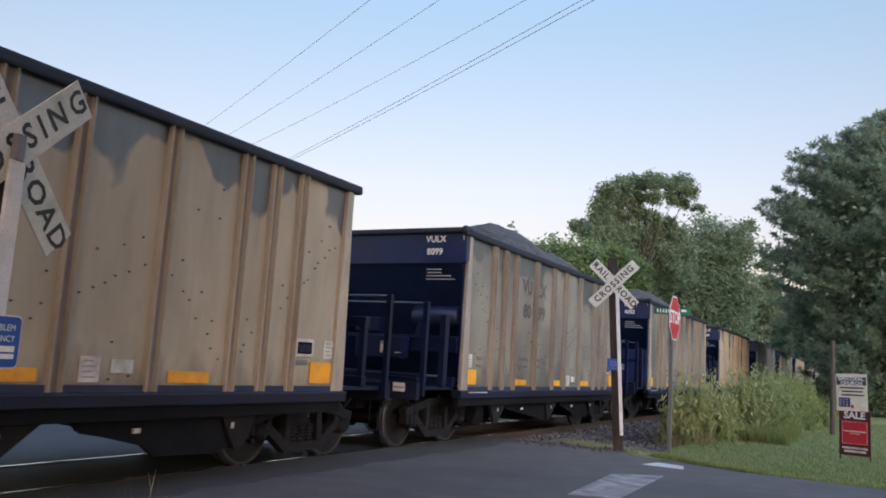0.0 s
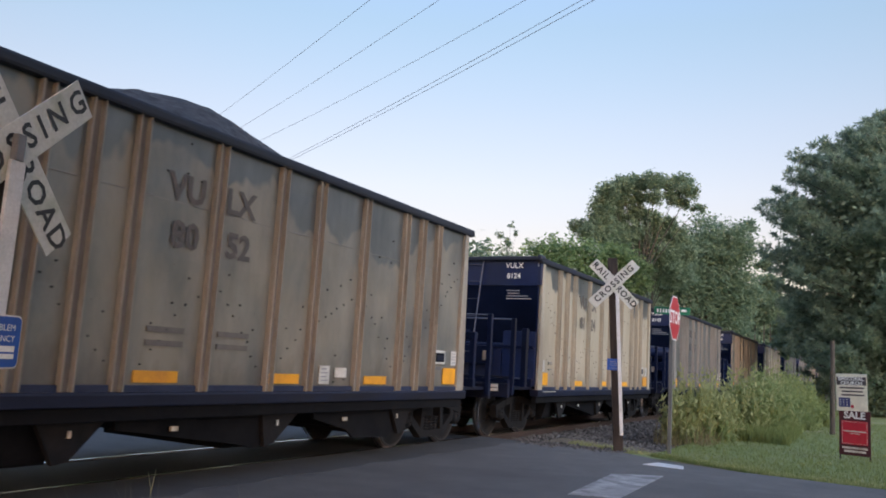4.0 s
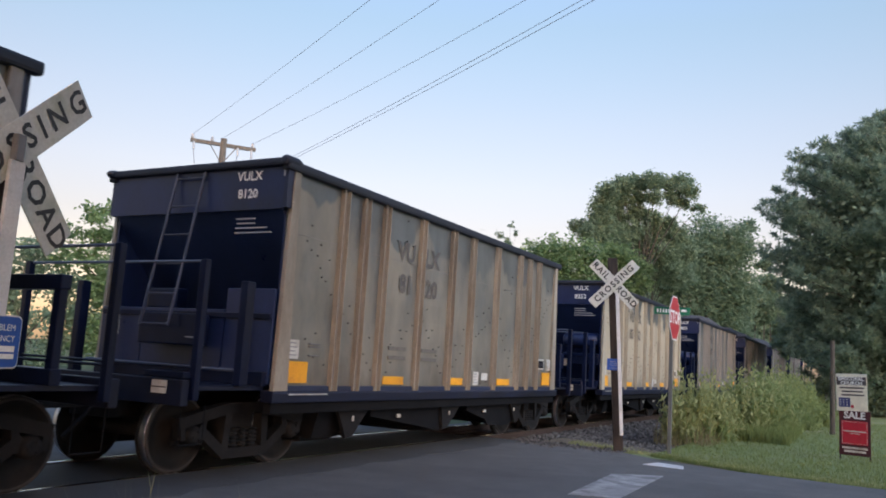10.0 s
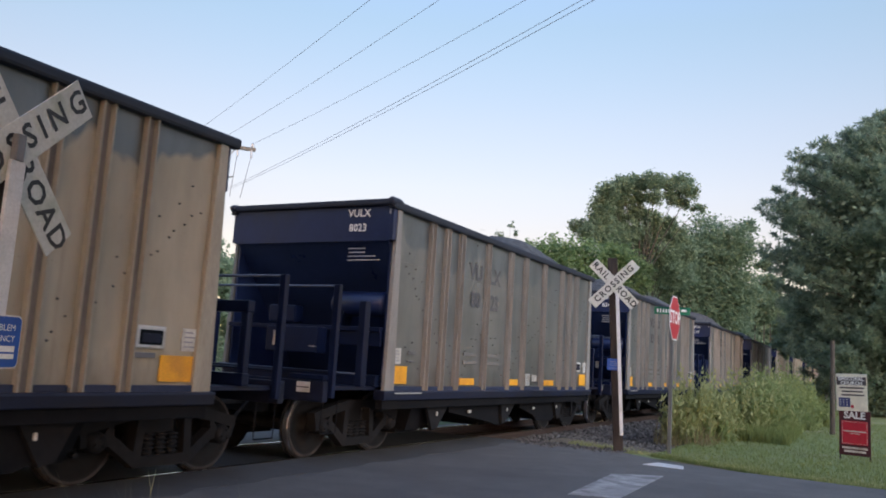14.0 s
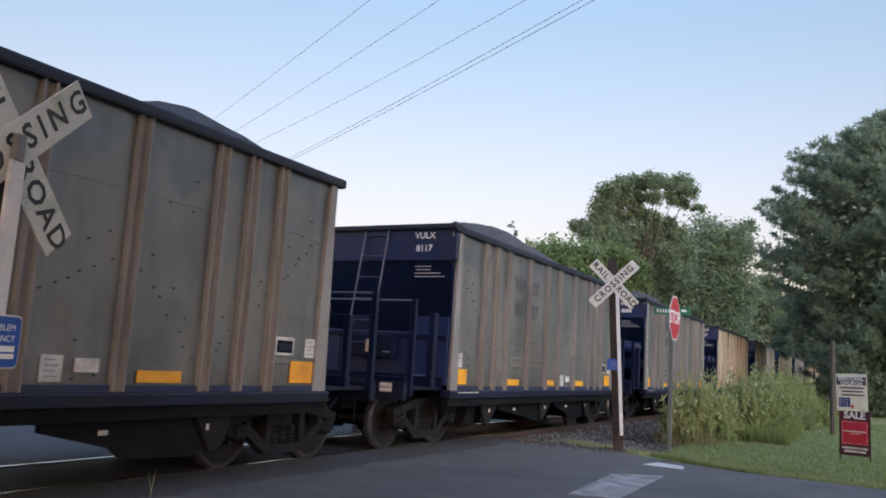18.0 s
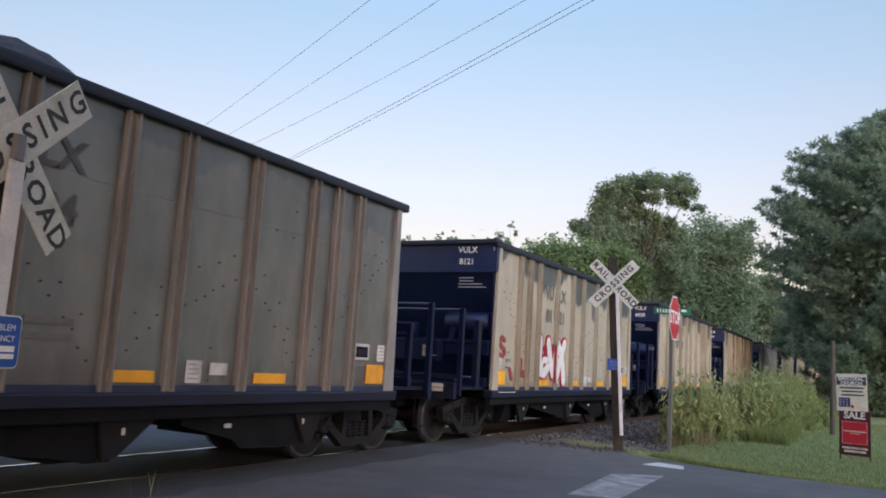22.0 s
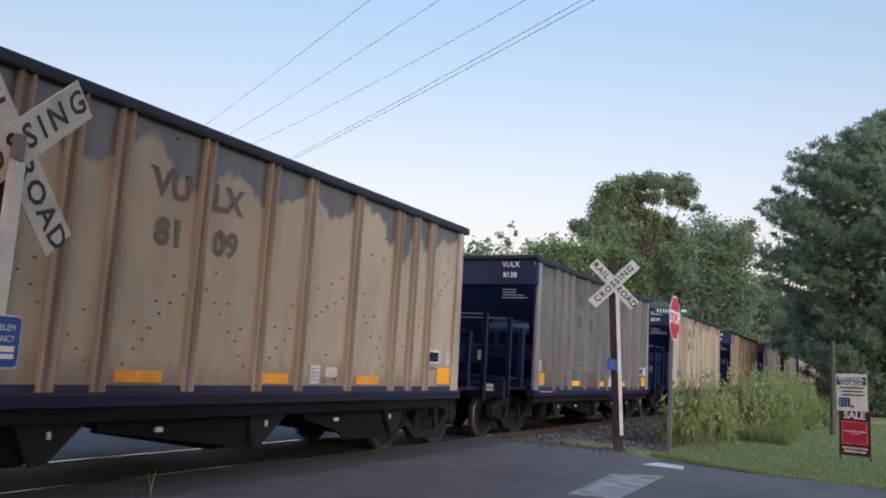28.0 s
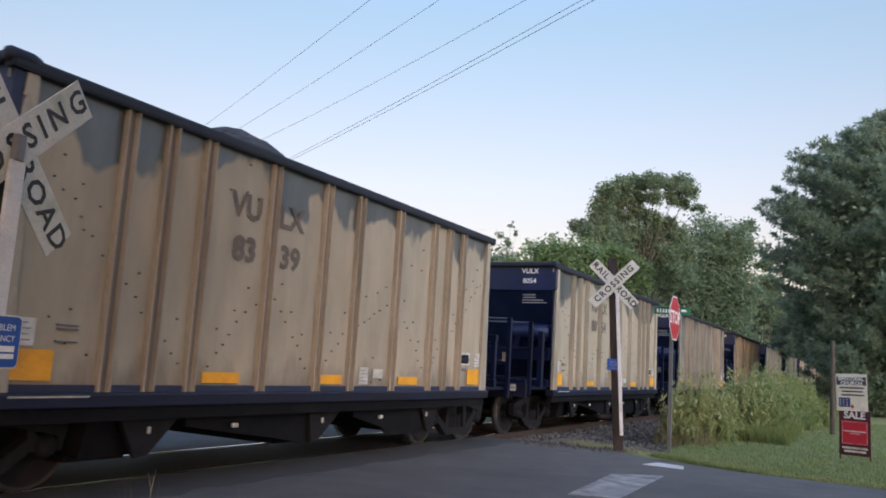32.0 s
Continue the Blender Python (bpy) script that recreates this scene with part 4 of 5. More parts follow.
def build_meshes():
    M = MESH
    for i, m in enumerate(SIDE):
        M["side", i] = to_mesh("side_sheet", side_sheet(), m)
    for i, m in enumerate(RIB):
        M["rib", i] = to_mesh("side_post", rib(), m)
        M["rib", i].materials.append(RIBDIRT)
        M["corner", i] = to_mesh("corner_post", rib(True), m)
    M["bolts"] = to_mesh("bolt_heads", bolts(), BOLT)
    M["seam"] = to_mesh("sheet_seam", box(HALF - 0.03, HALF - 0.013, 0.3, SIDE_L - 0.3, 2.970, 2.976), RIB[0])
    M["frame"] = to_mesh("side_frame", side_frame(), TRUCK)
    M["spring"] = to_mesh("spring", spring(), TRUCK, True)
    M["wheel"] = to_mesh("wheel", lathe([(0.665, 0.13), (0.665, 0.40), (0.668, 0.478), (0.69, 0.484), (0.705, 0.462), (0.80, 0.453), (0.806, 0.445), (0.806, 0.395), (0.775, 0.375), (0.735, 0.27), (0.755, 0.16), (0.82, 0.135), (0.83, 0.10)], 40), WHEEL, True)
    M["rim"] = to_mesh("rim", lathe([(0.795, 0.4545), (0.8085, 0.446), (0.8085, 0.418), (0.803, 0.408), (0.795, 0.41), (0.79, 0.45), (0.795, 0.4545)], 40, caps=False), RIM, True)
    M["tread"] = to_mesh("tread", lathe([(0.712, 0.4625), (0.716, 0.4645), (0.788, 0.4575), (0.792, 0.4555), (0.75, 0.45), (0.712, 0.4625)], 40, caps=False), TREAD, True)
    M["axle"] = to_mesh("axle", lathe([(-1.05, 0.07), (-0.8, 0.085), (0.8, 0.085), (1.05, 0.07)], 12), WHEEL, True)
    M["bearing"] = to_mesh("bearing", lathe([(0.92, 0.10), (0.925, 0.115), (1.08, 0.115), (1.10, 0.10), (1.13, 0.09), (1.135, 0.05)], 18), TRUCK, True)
    bm = bmesh.new()
    for a in range(3):
        c, s = math.cos(a * 2.094) * 0.055, math.sin(a * 2.094) * 0.055
        bm_rod(bm, (1.13, c, s), (1.155, c, s), 0.016, 6)
    M["cap_bolts"] = to_mesh("cap_bolts", bm, TRUCK)
    M["ladder"] = to_mesh("ladder", ladder(), LADDER)
    M["placard"] = to_mesh("reflector_panel", box(HALF - 0.012, HALF + 0.004, -0.24, 0.24, 1.10, 1.37, 0.003), YELLOW)
    M["strip"] = to_mesh("reflector_strip", box(HALF - 0.012, HALF + 0.004, -0.29, 0.29, 1.09, 1.21, 0.003), YELLOW)
    M["plate"] = to_mesh("stencil_panel", box(HALF - 0.012, HALF + 0.003, -0.11, 0.11, 1.42, 1.66), LABEL)
    M["small_plate"] = to_mesh("stencil_panel", box(HALF - 0.012, HALF + 0.003, -0.13, 0.13, 1.16, 1.29), LABEL)
    bm = bmesh.new()
    for i in range(4):
        bm_box(bm, HALF, HALF + 0.006, -0.08, 0.07 - 0.03 * (i % 2), 1.46 + i * 0.05, 1.475 + i * 0.05)
    M["plate_bars"] = to_mesh("writing", bm, DIMWHITE)
    for i, humps in enumerate((((4.8, 3.5, 0.12),), ((3.9, 2.4, 1.12), (7.4, 1.6, 0.55)), ((4.3, 2.3, 1.28), (7.4, 1.3, 0.85)), ((7.4, 2.4, 1.1),), ((2.5, 1.8, 1.06), (8.0, 1.9, 1.05)), ((3.6, 1.8, 1.05), (6.4, 1.9, 0.85)), ((3.9, 1.0, 1.04),), ((5.8, 1.5, 0.86),))):
        M["load", i] = to_mesh("stone_load", heap(humps, i + 1.0), STONE)
    M["faded"] = to_mesh("faded_line", box(HALF - 0.02, HALF - 0.001, -0.25, 0.25, 1.46, 1.52), FADED)
    bm = bmesh.new()
    for x0, x1, z in ((0.8, 1.12, 3.13), (0.82, 1.12, 3.07), (0.8, 1.32, 3.01), (0.8, 1.4, 2.95)):
        bm_box(bm, x0, x1, -0.05, -0.044, z - 0.010, z + 0.009)
    M["end_bars"] = to_mesh("writing", bm, DIMWHITE)


def end_parts(car):
    """What both ends of a car share, the outer face towards -y."""
    part("end_sheet", box(-1.54, 1.54, -0.045, 0.0, 3.24, 3.82, 0.006), NAVY, car)
    for x0, x1 in ((1.535, 1.60), (-1.60, -1.535)):
        part("end_wrap", box(x0, x1, -0.043, 0.11, 3.26, 3.80, 0.004), NAVY, car)
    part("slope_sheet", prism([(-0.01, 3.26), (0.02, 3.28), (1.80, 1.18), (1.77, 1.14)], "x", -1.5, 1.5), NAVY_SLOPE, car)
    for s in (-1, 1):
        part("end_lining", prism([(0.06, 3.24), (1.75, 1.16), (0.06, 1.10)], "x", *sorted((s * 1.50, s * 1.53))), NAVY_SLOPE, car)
    part("end_deck", box(-1.45, 1.45, -1.28, 1.7, 1.0, 1.05), SILL, car)
    part("end_sill", box(-1.52, 1.52, -1.38, -1.27, 0.84, 1.12, 0.012), SILL, car)
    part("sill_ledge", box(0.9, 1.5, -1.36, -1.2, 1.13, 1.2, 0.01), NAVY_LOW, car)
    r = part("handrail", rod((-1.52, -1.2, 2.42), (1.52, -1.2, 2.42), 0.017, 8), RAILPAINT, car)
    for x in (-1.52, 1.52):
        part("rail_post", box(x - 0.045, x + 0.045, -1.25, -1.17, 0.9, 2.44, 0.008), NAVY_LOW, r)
    part("toe_rail", rod((-1.5, -1.2, 1.25), (1.5, -1.2, 1.25), 0.016, 8), SILL, r)
    part("coupler", box(-0.11, 0.11, -1.80, -1.2, 0.72, 0.98, 0.04), TRUCK, car)
    part("air_hose", rod((0.32, -1.45, 0.8), (0.2, -1.75, 0.42), 0.025, 8), UNDER, car)
    p = part("stencil_panel", box(1.08, 1.3, -1.392, -1.378, 0.96, 1.1), LABEL, car)
    part("writing", bars([(1.09, 1.29, 1.02, 1.035)], MARK), MARK, p, at=pose(0, -1.391, 0))
    for x in (-1.46, 1.46):
        bm = rod((x, -1.3, 0.85), (x, -1.3, 0.42), 0.007, 6)
        bm_rod(bm, (x, -0.95, 0.85), (x, -0.95, 0.42), 0.007, 6)
        bm_rod(bm, (x, -1.3, 0.42), (x, -0.95, 0.42), 0.009, 6)
        part("sill_step", bm, UNDER, car)


def front_end(car):
    """The leading end: outer posts, a shelf and low cross pieces."""
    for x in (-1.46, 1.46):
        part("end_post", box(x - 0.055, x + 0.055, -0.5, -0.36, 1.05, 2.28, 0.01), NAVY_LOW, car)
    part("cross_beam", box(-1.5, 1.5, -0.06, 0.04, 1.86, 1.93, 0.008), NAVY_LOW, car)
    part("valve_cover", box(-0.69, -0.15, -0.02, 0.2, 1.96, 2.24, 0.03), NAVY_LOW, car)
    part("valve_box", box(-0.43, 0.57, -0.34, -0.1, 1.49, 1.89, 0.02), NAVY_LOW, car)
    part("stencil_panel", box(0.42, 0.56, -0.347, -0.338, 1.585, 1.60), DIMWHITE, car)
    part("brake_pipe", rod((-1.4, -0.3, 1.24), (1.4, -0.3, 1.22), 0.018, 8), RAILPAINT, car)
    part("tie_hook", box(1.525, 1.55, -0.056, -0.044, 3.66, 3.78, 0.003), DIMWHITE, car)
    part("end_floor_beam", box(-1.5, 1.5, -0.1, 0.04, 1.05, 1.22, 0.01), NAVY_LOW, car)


def open_front(car):
    """Air reservoir under the slope sheet, with a plate below it and daylight between the posts."""
    r = part("air_reservoir", lathe([(0.44, 0.02), (0.45, 0.15), (0.50, 0.2), (1.38, 0.2), (1.43, 0.15), (1.44, 0.02)], 22), NAVY, car, at=pose(0, 0.25, 2.29), smooth=True)
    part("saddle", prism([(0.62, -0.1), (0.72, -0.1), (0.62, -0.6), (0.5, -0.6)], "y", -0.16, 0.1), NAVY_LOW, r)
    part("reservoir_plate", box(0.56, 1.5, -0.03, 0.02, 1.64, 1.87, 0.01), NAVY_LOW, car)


def closed_front(car):
    """Flat bulkhead panels between the posts of the ladder end."""
    for x0, x1, top in ((-1.53, -0.72, 1.97), (-0.70, 0.74, 1.97), (0.76, 1.53, 2.24)):
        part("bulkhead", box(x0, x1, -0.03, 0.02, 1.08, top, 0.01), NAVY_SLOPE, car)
    part("ladder", MESH["ladder"], None, car, "dull metal end ladder")


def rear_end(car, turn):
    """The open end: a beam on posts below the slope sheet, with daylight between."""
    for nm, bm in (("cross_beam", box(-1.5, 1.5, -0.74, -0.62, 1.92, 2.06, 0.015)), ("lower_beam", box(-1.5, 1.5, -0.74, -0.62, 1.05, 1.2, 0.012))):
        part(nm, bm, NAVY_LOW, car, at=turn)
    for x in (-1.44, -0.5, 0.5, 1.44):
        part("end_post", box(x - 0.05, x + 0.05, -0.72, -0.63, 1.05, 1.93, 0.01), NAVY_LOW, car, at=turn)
    part("notice_plate", box(-1.54, -1.36, -1.275, -1.268, 1.56, 1.74), LABEL, car, at=turn)


def mirrored(car):
    """The other end of the car is the same end turned about the middle."""
    turn = Matrix.Translation((0, SIDE_L, 0)) @ pose(0, 0, 0, 0, 0, 180)
    for o in [c for c in car.children if c.get("end") is None and not c.name.startswith("end_wrap")]:
        n = o.copy()
        scene.collection.objects.link(n)
        n.matrix_basis = turn @ o.matrix_basis
        for c in o.children:
            m = c.copy()
            scene.collection.objects.link(m)
            m.parent = n
            m["end"] = 1
        n["end"] = 1


def proto_car():
    M = MESH
    car = thing("hopper_car", "", "railway car", "hopper cars of the train", at=pose(TRACK_X, 0, 0))
    end_parts(car)
    mirrored(car)
    front_end(car)
    rear_end(car, Matrix.Translation((0, SIDE_L, 0)) @ pose(0, 0, 0, 0, 0, 180))
    for s in (1, -1):
        face = pose(0, 0, 0) if s == 1 else Matrix.Translation((0, SIDE_L, 0)) @ pose(0, 0, 0, 0, 0, 180)
        for y in RIBS:
            part("side_post", M["rib", 0], None, car, at=face @ pose(0, y, 0))
        part("corner_post", M["corner", 0], None, car, at=face @ pose(0, 0.13, 0))
        part("corner_post", M["corner", 0], None, car, at=face @ pose(0, SIDE_L - 0.13, 0))
        tagged(part("bolt_heads", M["bolts"], None, car, at=face), kind="stuff")
        bm = box(HALF - 0.05, HALF + 0.075, -0.10, SIDE_L + 0.10, 3.735, 3.862, 0.035)
        part("top_chord", bm, CHORD, car, at=face, smooth=False)
        for y in ((0.02,) if s == 1 else (SIDE_L - 0.02,)):
            cap = lathe([(-0.16, 0.03), (-0.155, 0.055), (-0.12, 0.072), (0.08, 0.072), (0.16, 0.05), (0.2, 0.02)], 14, "y")
            part("corner_cap", cap, CHORD, car, at=face @ pose(HALF + 0.01, y, 3.845), smooth=True)
        part("side_sill", box(HALF - 0.12, HALF + 0.075, -0.05, SIDE_L + 0.05, 0.86, 1.0, 0.012), SILL, car, at=face)
        stops = (0.13,) + RIBS + (SIDE_L - 0.13,)
        for y0, y1 in zip(stops, stops[1:]):
            part("sill_plate", box(HALF - 0.03, HALF + 0.03, y0 + 0.085, y1 - 0.085, 0.995, 1.065, 0.006), DUST_GLINT, car, at=face)
        # Thin lighter strip: the highlight on the sill's upper edge, set as colour.
        part("sill_lip", box(HALF + 0.07, HALF + 0.084, -0.05, SIDE_L + 0.05, 0.972, 0.992), DUST_GLINT, car, at=face)
        for y, z in ((3.25, 0.60), (6.4, 0.60)):
            part("gate_lever", box(1.42, 1.45, y - 0.05, y + 0.05, z - 0.025, z + 0.025, 0.008), LABEL, car, at=face)
        for y in (1.95, 4.9, 7.75):
            part("chain_hook", box(1.462, 1.48, y - 0.02, y + 0.02, 0.57, 0.64, 0.008), LABEL, car, at=face)
        # Lower sill, near black to carry the shadow below the side sill.
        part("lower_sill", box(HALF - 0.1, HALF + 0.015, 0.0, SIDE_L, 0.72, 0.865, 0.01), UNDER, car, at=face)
        for y in (0.44, SIDE_L - 0.46):
            part("reflector_panel", M["placard"], None, car, at=face @ pose(0, y, 0))
        for y in (2.80, 4.83, 6.9):
            part("reflector_strip", M["strip"], None, car, at=face @ pose(0, y, 0))
        p = part("stencil_panel", M["plate"], None, car, at=face @ pose(0, 0.36, -0.02))
        part("writing", M["plate_bars"], None, p)
        p = part("stencil_panel", M["plate"], None, car, at=face @ pose(0, SIDE_L - 0.33, 0))
        part("writing", M["plate_bars"], None, p)
        p = part("stencil_panel", M["plate"], None, car, at=face @ pose(0, 5.65, -0.33))
        part("writing", M["plate_bars"], None, p)
        part("stencil_panel", M["small_plate"], None, car, at=face @ pose(0, 6.02, 0.02))
        holder = part("card_holder", box(HALF - 0.015, HALF + 0.016, SIDE_L - 1.05, SIDE_L - 0.67, 1.43, 1.66, 0.02), LABEL, car, "pale frame round a dark card holder", at=face)
        part("card_slot", box(HALF, HALF + 0.02, SIDE_L - 1.01, SIDE_L - 0.71, 1.465, 1.62, 0.012), UNDER, holder)
        part("card", box(HALF, HALF + 0.024, SIDE_L - 0.98, SIDE_L - 0.74, 1.49, 1.585, 0.008), SILL, holder)
        part("small_bracket", box(HALF - 0.015, HALF + 0.012, SIDE_L - 1.06, SIDE_L - 0.78, 1.335, 1.39, 0.006), CLAMP, car, at=face)
        for z in (1.44, 1.555, 1.59):
            part("card_rail", box(HALF - 0.015, HALF + 0.014, 0.68, 0.90, z, z + 0.018, 0.004), CLAMP, car, at=face)
        part("sill_stripe", box(HALF + 0.07, HALF + 0.079, 0.25, 1.05, 0.955, 0.985), LABEL, car, at=face)
        for y, a, b in ((1.90, -0.30, 0.45), (4.78, -0.16, 0.54), (7.91, -0.32, 0.26)):
            part("gusset", prism([(y + a, 0.72), (y + b, 0.72), (y + 0.08, 0.36), (y - 0.08, 0.33)], "x", 1.40, 1.46), TRUCK, car, at=face)
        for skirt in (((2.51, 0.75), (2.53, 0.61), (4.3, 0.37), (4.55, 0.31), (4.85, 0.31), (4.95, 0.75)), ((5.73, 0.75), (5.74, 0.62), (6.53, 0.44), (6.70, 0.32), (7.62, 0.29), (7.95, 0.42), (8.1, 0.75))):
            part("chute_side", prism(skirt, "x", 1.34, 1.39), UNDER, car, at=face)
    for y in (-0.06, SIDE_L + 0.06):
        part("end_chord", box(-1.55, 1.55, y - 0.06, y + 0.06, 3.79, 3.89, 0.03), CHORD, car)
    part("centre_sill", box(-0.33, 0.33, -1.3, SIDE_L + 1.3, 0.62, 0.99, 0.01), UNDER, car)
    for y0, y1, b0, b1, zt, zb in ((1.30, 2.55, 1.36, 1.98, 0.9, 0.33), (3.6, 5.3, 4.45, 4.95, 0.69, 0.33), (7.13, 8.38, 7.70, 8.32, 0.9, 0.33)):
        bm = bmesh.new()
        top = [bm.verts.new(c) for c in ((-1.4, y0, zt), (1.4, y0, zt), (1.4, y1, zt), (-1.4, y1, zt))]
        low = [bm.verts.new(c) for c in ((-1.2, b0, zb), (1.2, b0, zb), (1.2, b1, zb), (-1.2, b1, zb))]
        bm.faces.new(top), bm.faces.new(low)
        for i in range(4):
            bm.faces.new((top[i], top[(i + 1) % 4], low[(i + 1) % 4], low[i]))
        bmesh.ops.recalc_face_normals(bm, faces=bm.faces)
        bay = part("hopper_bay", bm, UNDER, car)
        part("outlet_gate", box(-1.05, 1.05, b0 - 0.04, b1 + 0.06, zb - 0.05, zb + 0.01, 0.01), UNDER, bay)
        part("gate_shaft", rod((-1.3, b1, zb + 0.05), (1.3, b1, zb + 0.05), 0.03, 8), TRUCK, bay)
    for yc in (0.189, 9.61):
        tr = part("truck", box(-0.93, 0.93, yc - 0.28, yc + 0.28, 0.27, 0.72, 0.03), TRUCK, car)
        for s in (1, -1):
            at = pose(0, yc, 0) if s == 1 else pose(0, yc, 0, 0, 0, 180)
            part("side_frame", M["frame"], None, tr, at=at)
            for dy in (-0.17, 0, 0.17):
                part("spring", M["spring"], None, tr, at=at @ pose(1.01, dy, 0))
        part("brake_beam", box(-0.75, 0.75, yc - 0.36, yc - 0.28, 0.36, 0.46, 0.01), TRUCK, tr)
        part("brake_rod", rod((0.88, yc - 1.05, 0.36), (0.88, yc - 0.3, 0.40), 0.02, 6), TRUCK, tr)
    for y in AXLES:
        ws = part("wheelset", M["axle"], None, car, at=pose(0, y, 0.457))
        for s in (1, -1):
            at = pose(0, 0, 0) if s == 1 else pose(0, 0, 0, 0, 0, 180)
            part("wheel", M["wheel"], None, ws, at=at)
            part("rim", M["rim"], None, ws, at=at)
            part("tread", M["tread"], None, ws, "shiny worn wheel tread", at=at)
            part("bearing", M["bearing"], None, ws, at=at)
            part("cap_bolts", M["cap_bolts"], None, ws, at=at)
    return car


def graffiti(car):
    """Round white sprayed letters with red edges across a side post, and red tags beside them."""
    def stroke(pts, r):
        """The outline of a round-ended stroke along points (y, z)."""
        left, right = [], []
        for i, p in enumerate(pts):
            d = Vector(pts[min(i + 1, len(pts) - 1)]) - Vector(pts[max(i - 1, 0)])
            n = Vector((-d.y, d.x)).normalized() * r
            left.append((p[0] + n.x, p[1] + n.y)), right.append((p[0] - n.x, p[1] - n.y))

        def cap(p, frm):
            return [(p[0] + r * math.cos(frm - math.pi * k / 6), p[1] + r * math.sin(frm - math.pi * k / 6)) for k in range(1, 6)]
        d1, d0 = Vector(pts[-1]) - Vector(pts[-2]), Vector(pts[0]) - Vector(pts[1])
        return left + cap(pts[-1], math.atan2(d1.y, d1.x) + math.pi / 2) + right[::-1] + cap(pts[0], math.atan2(d0.y, d0.x) + math.pi / 2)
    strokes = [([(2.50, 2.06), (2.48, 1.72), (2.50, 1.43)], 0.105),
               ([(2.50, 1.41), (2.79, 1.36), (2.99, 1.48)], 0.095),
               ([(2.62, 1.52), (2.74, 1.65), (2.93, 1.65)], 0.06),
               ([(3.01, 2.04), (3.12, 1.71), (3.30, 1.41)], 0.1),
               ([(3.30, 1.39), (3.42, 1.34), (3.51, 1.42)], 0.085),
               ([(3.46, 1.92), (3.39, 1.62), (3.30, 1.34)], 0.075),
               ([(3.58, 2.04), (3.74, 1.90), (3.86, 1.80)], 0.1),
               ([(4.04, 2.05), (3.93, 1.89), (3.86, 1.78)], 0.095),
               ([(3.84, 1.80), (3.71, 1.50), (3.59, 1.30)], 0.09),
               ([(3.86, 1.78), (3.98, 1.51), (4.04, 1.21)], 0.1)]
    X = HALF - 0.006
    for i, (pts, r) in enumerate(strokes):
        part("graffiti_edge", prism(stroke(pts, r * 1.22 + 0.055), "x", X - 0.02, X + 0.001 + 0.0006 * i), RED, car, "dark red spray paint outline")
        part("graffiti_letter", prism(stroke(pts, r * 1.22), "x", X - 0.02, X + 0.007 + 0.0006 * i), SPRAY, car, "white spray paint")
    for i, (pts, r) in enumerate((([(2.80, 1.91), (2.88, 1.79)], 0.07), ([(3.36, 1.96), (3.38, 1.68)], 0.07), ([(3.21, 1.90), (3.21, 1.68)], 0.07), ([(3.79, 1.39), (3.78, 1.26)], 0.05), ([(2.50, 1.22), (2.40, 1.06)], 0.045))):
        part("graffiti_fill", prism(stroke(pts, r), "x", X - 0.02, X + 0.0004 * i), RED, car, "red spray paint")
    for y in (RIBS[3] - 0.06, RIBS[3] + 0.06):
        part("graffiti_on_post", box(HALF + 0.03, HALF + 0.063, y - 0.02, y + 0.02, 1.15, 2.0), SPRAY if y > RIBS[3] else RED, car, "spray paint on the post")
    for pts, r in (([(0.60, 1.97), (0.47, 2.02), (0.37, 1.94), (0.44, 1.84), (0.58, 1.80), (0.62, 1.72), (0.50, 1.65), (0.36, 1.68)], 0.045), ([(1.46, 1.58), (1.44, 1.35), (1.67, 1.32)], 0.075), ([(1.92, 2.08), (1.90, 1.64), (1.86, 1.36)], 0.03), ([(0.90, 1.40), (1.01, 1.23)], 0.05)):
        for k, pair in enumerate(zip(pts, pts[1:])):
            part("red_tag", prism(stroke(pair, r), "x", X - 0.02, X + 0.008 + 0.0006 * k), REDFADE, car, "faded red sprayed tag")


# number on the car, side finish, ladder, height of load
CARS = [("", 2, 0, 0), ("8099", 1, 0, 2), ("8052", 1, 1, 1), ("8124", 2, 1, 7), ("8143", 0, 0, 0), ("8120", 1, 1, 0), ("8352", 2, 0, 0), ("8023", 0, 0, 3), ("8341", 0, 0, 4), ("8117", 0, 1, 5), ("8084", 0, 0, 6),
        ("8121", 2, 0, 0), ("8058", 2, 0, 0), ("8109", 2, 0, 0), ("8138", 0, 0, 0), ("8339", 2, 1, 6), ("8054", 2, 0, 0), ("", 1, 0, 0), ("", 2, 1, 0), ("", 2, 0, 0), ("", 1, 0, 1), ("", 2, 0, 0), ("", 0, 0, 0), ("", 2, 0, 0), ("", 1, 0, 0), ("", 2, 0, 0), ("", 1, 0, 0)]
LOOK = ("bare grey aluminium hopper car with navy ends", "dusty aluminium hopper car with navy ends", "tan dirty aluminium hopper car with navy ends")
LOADS = (", filled below rim", ", heaped with stone", ", heaped high with stone", ", heaped with stone", ", heaped high with stone", ", heaped high with stone", ", low stone heap", ", low stone heap")
TRAIN = []


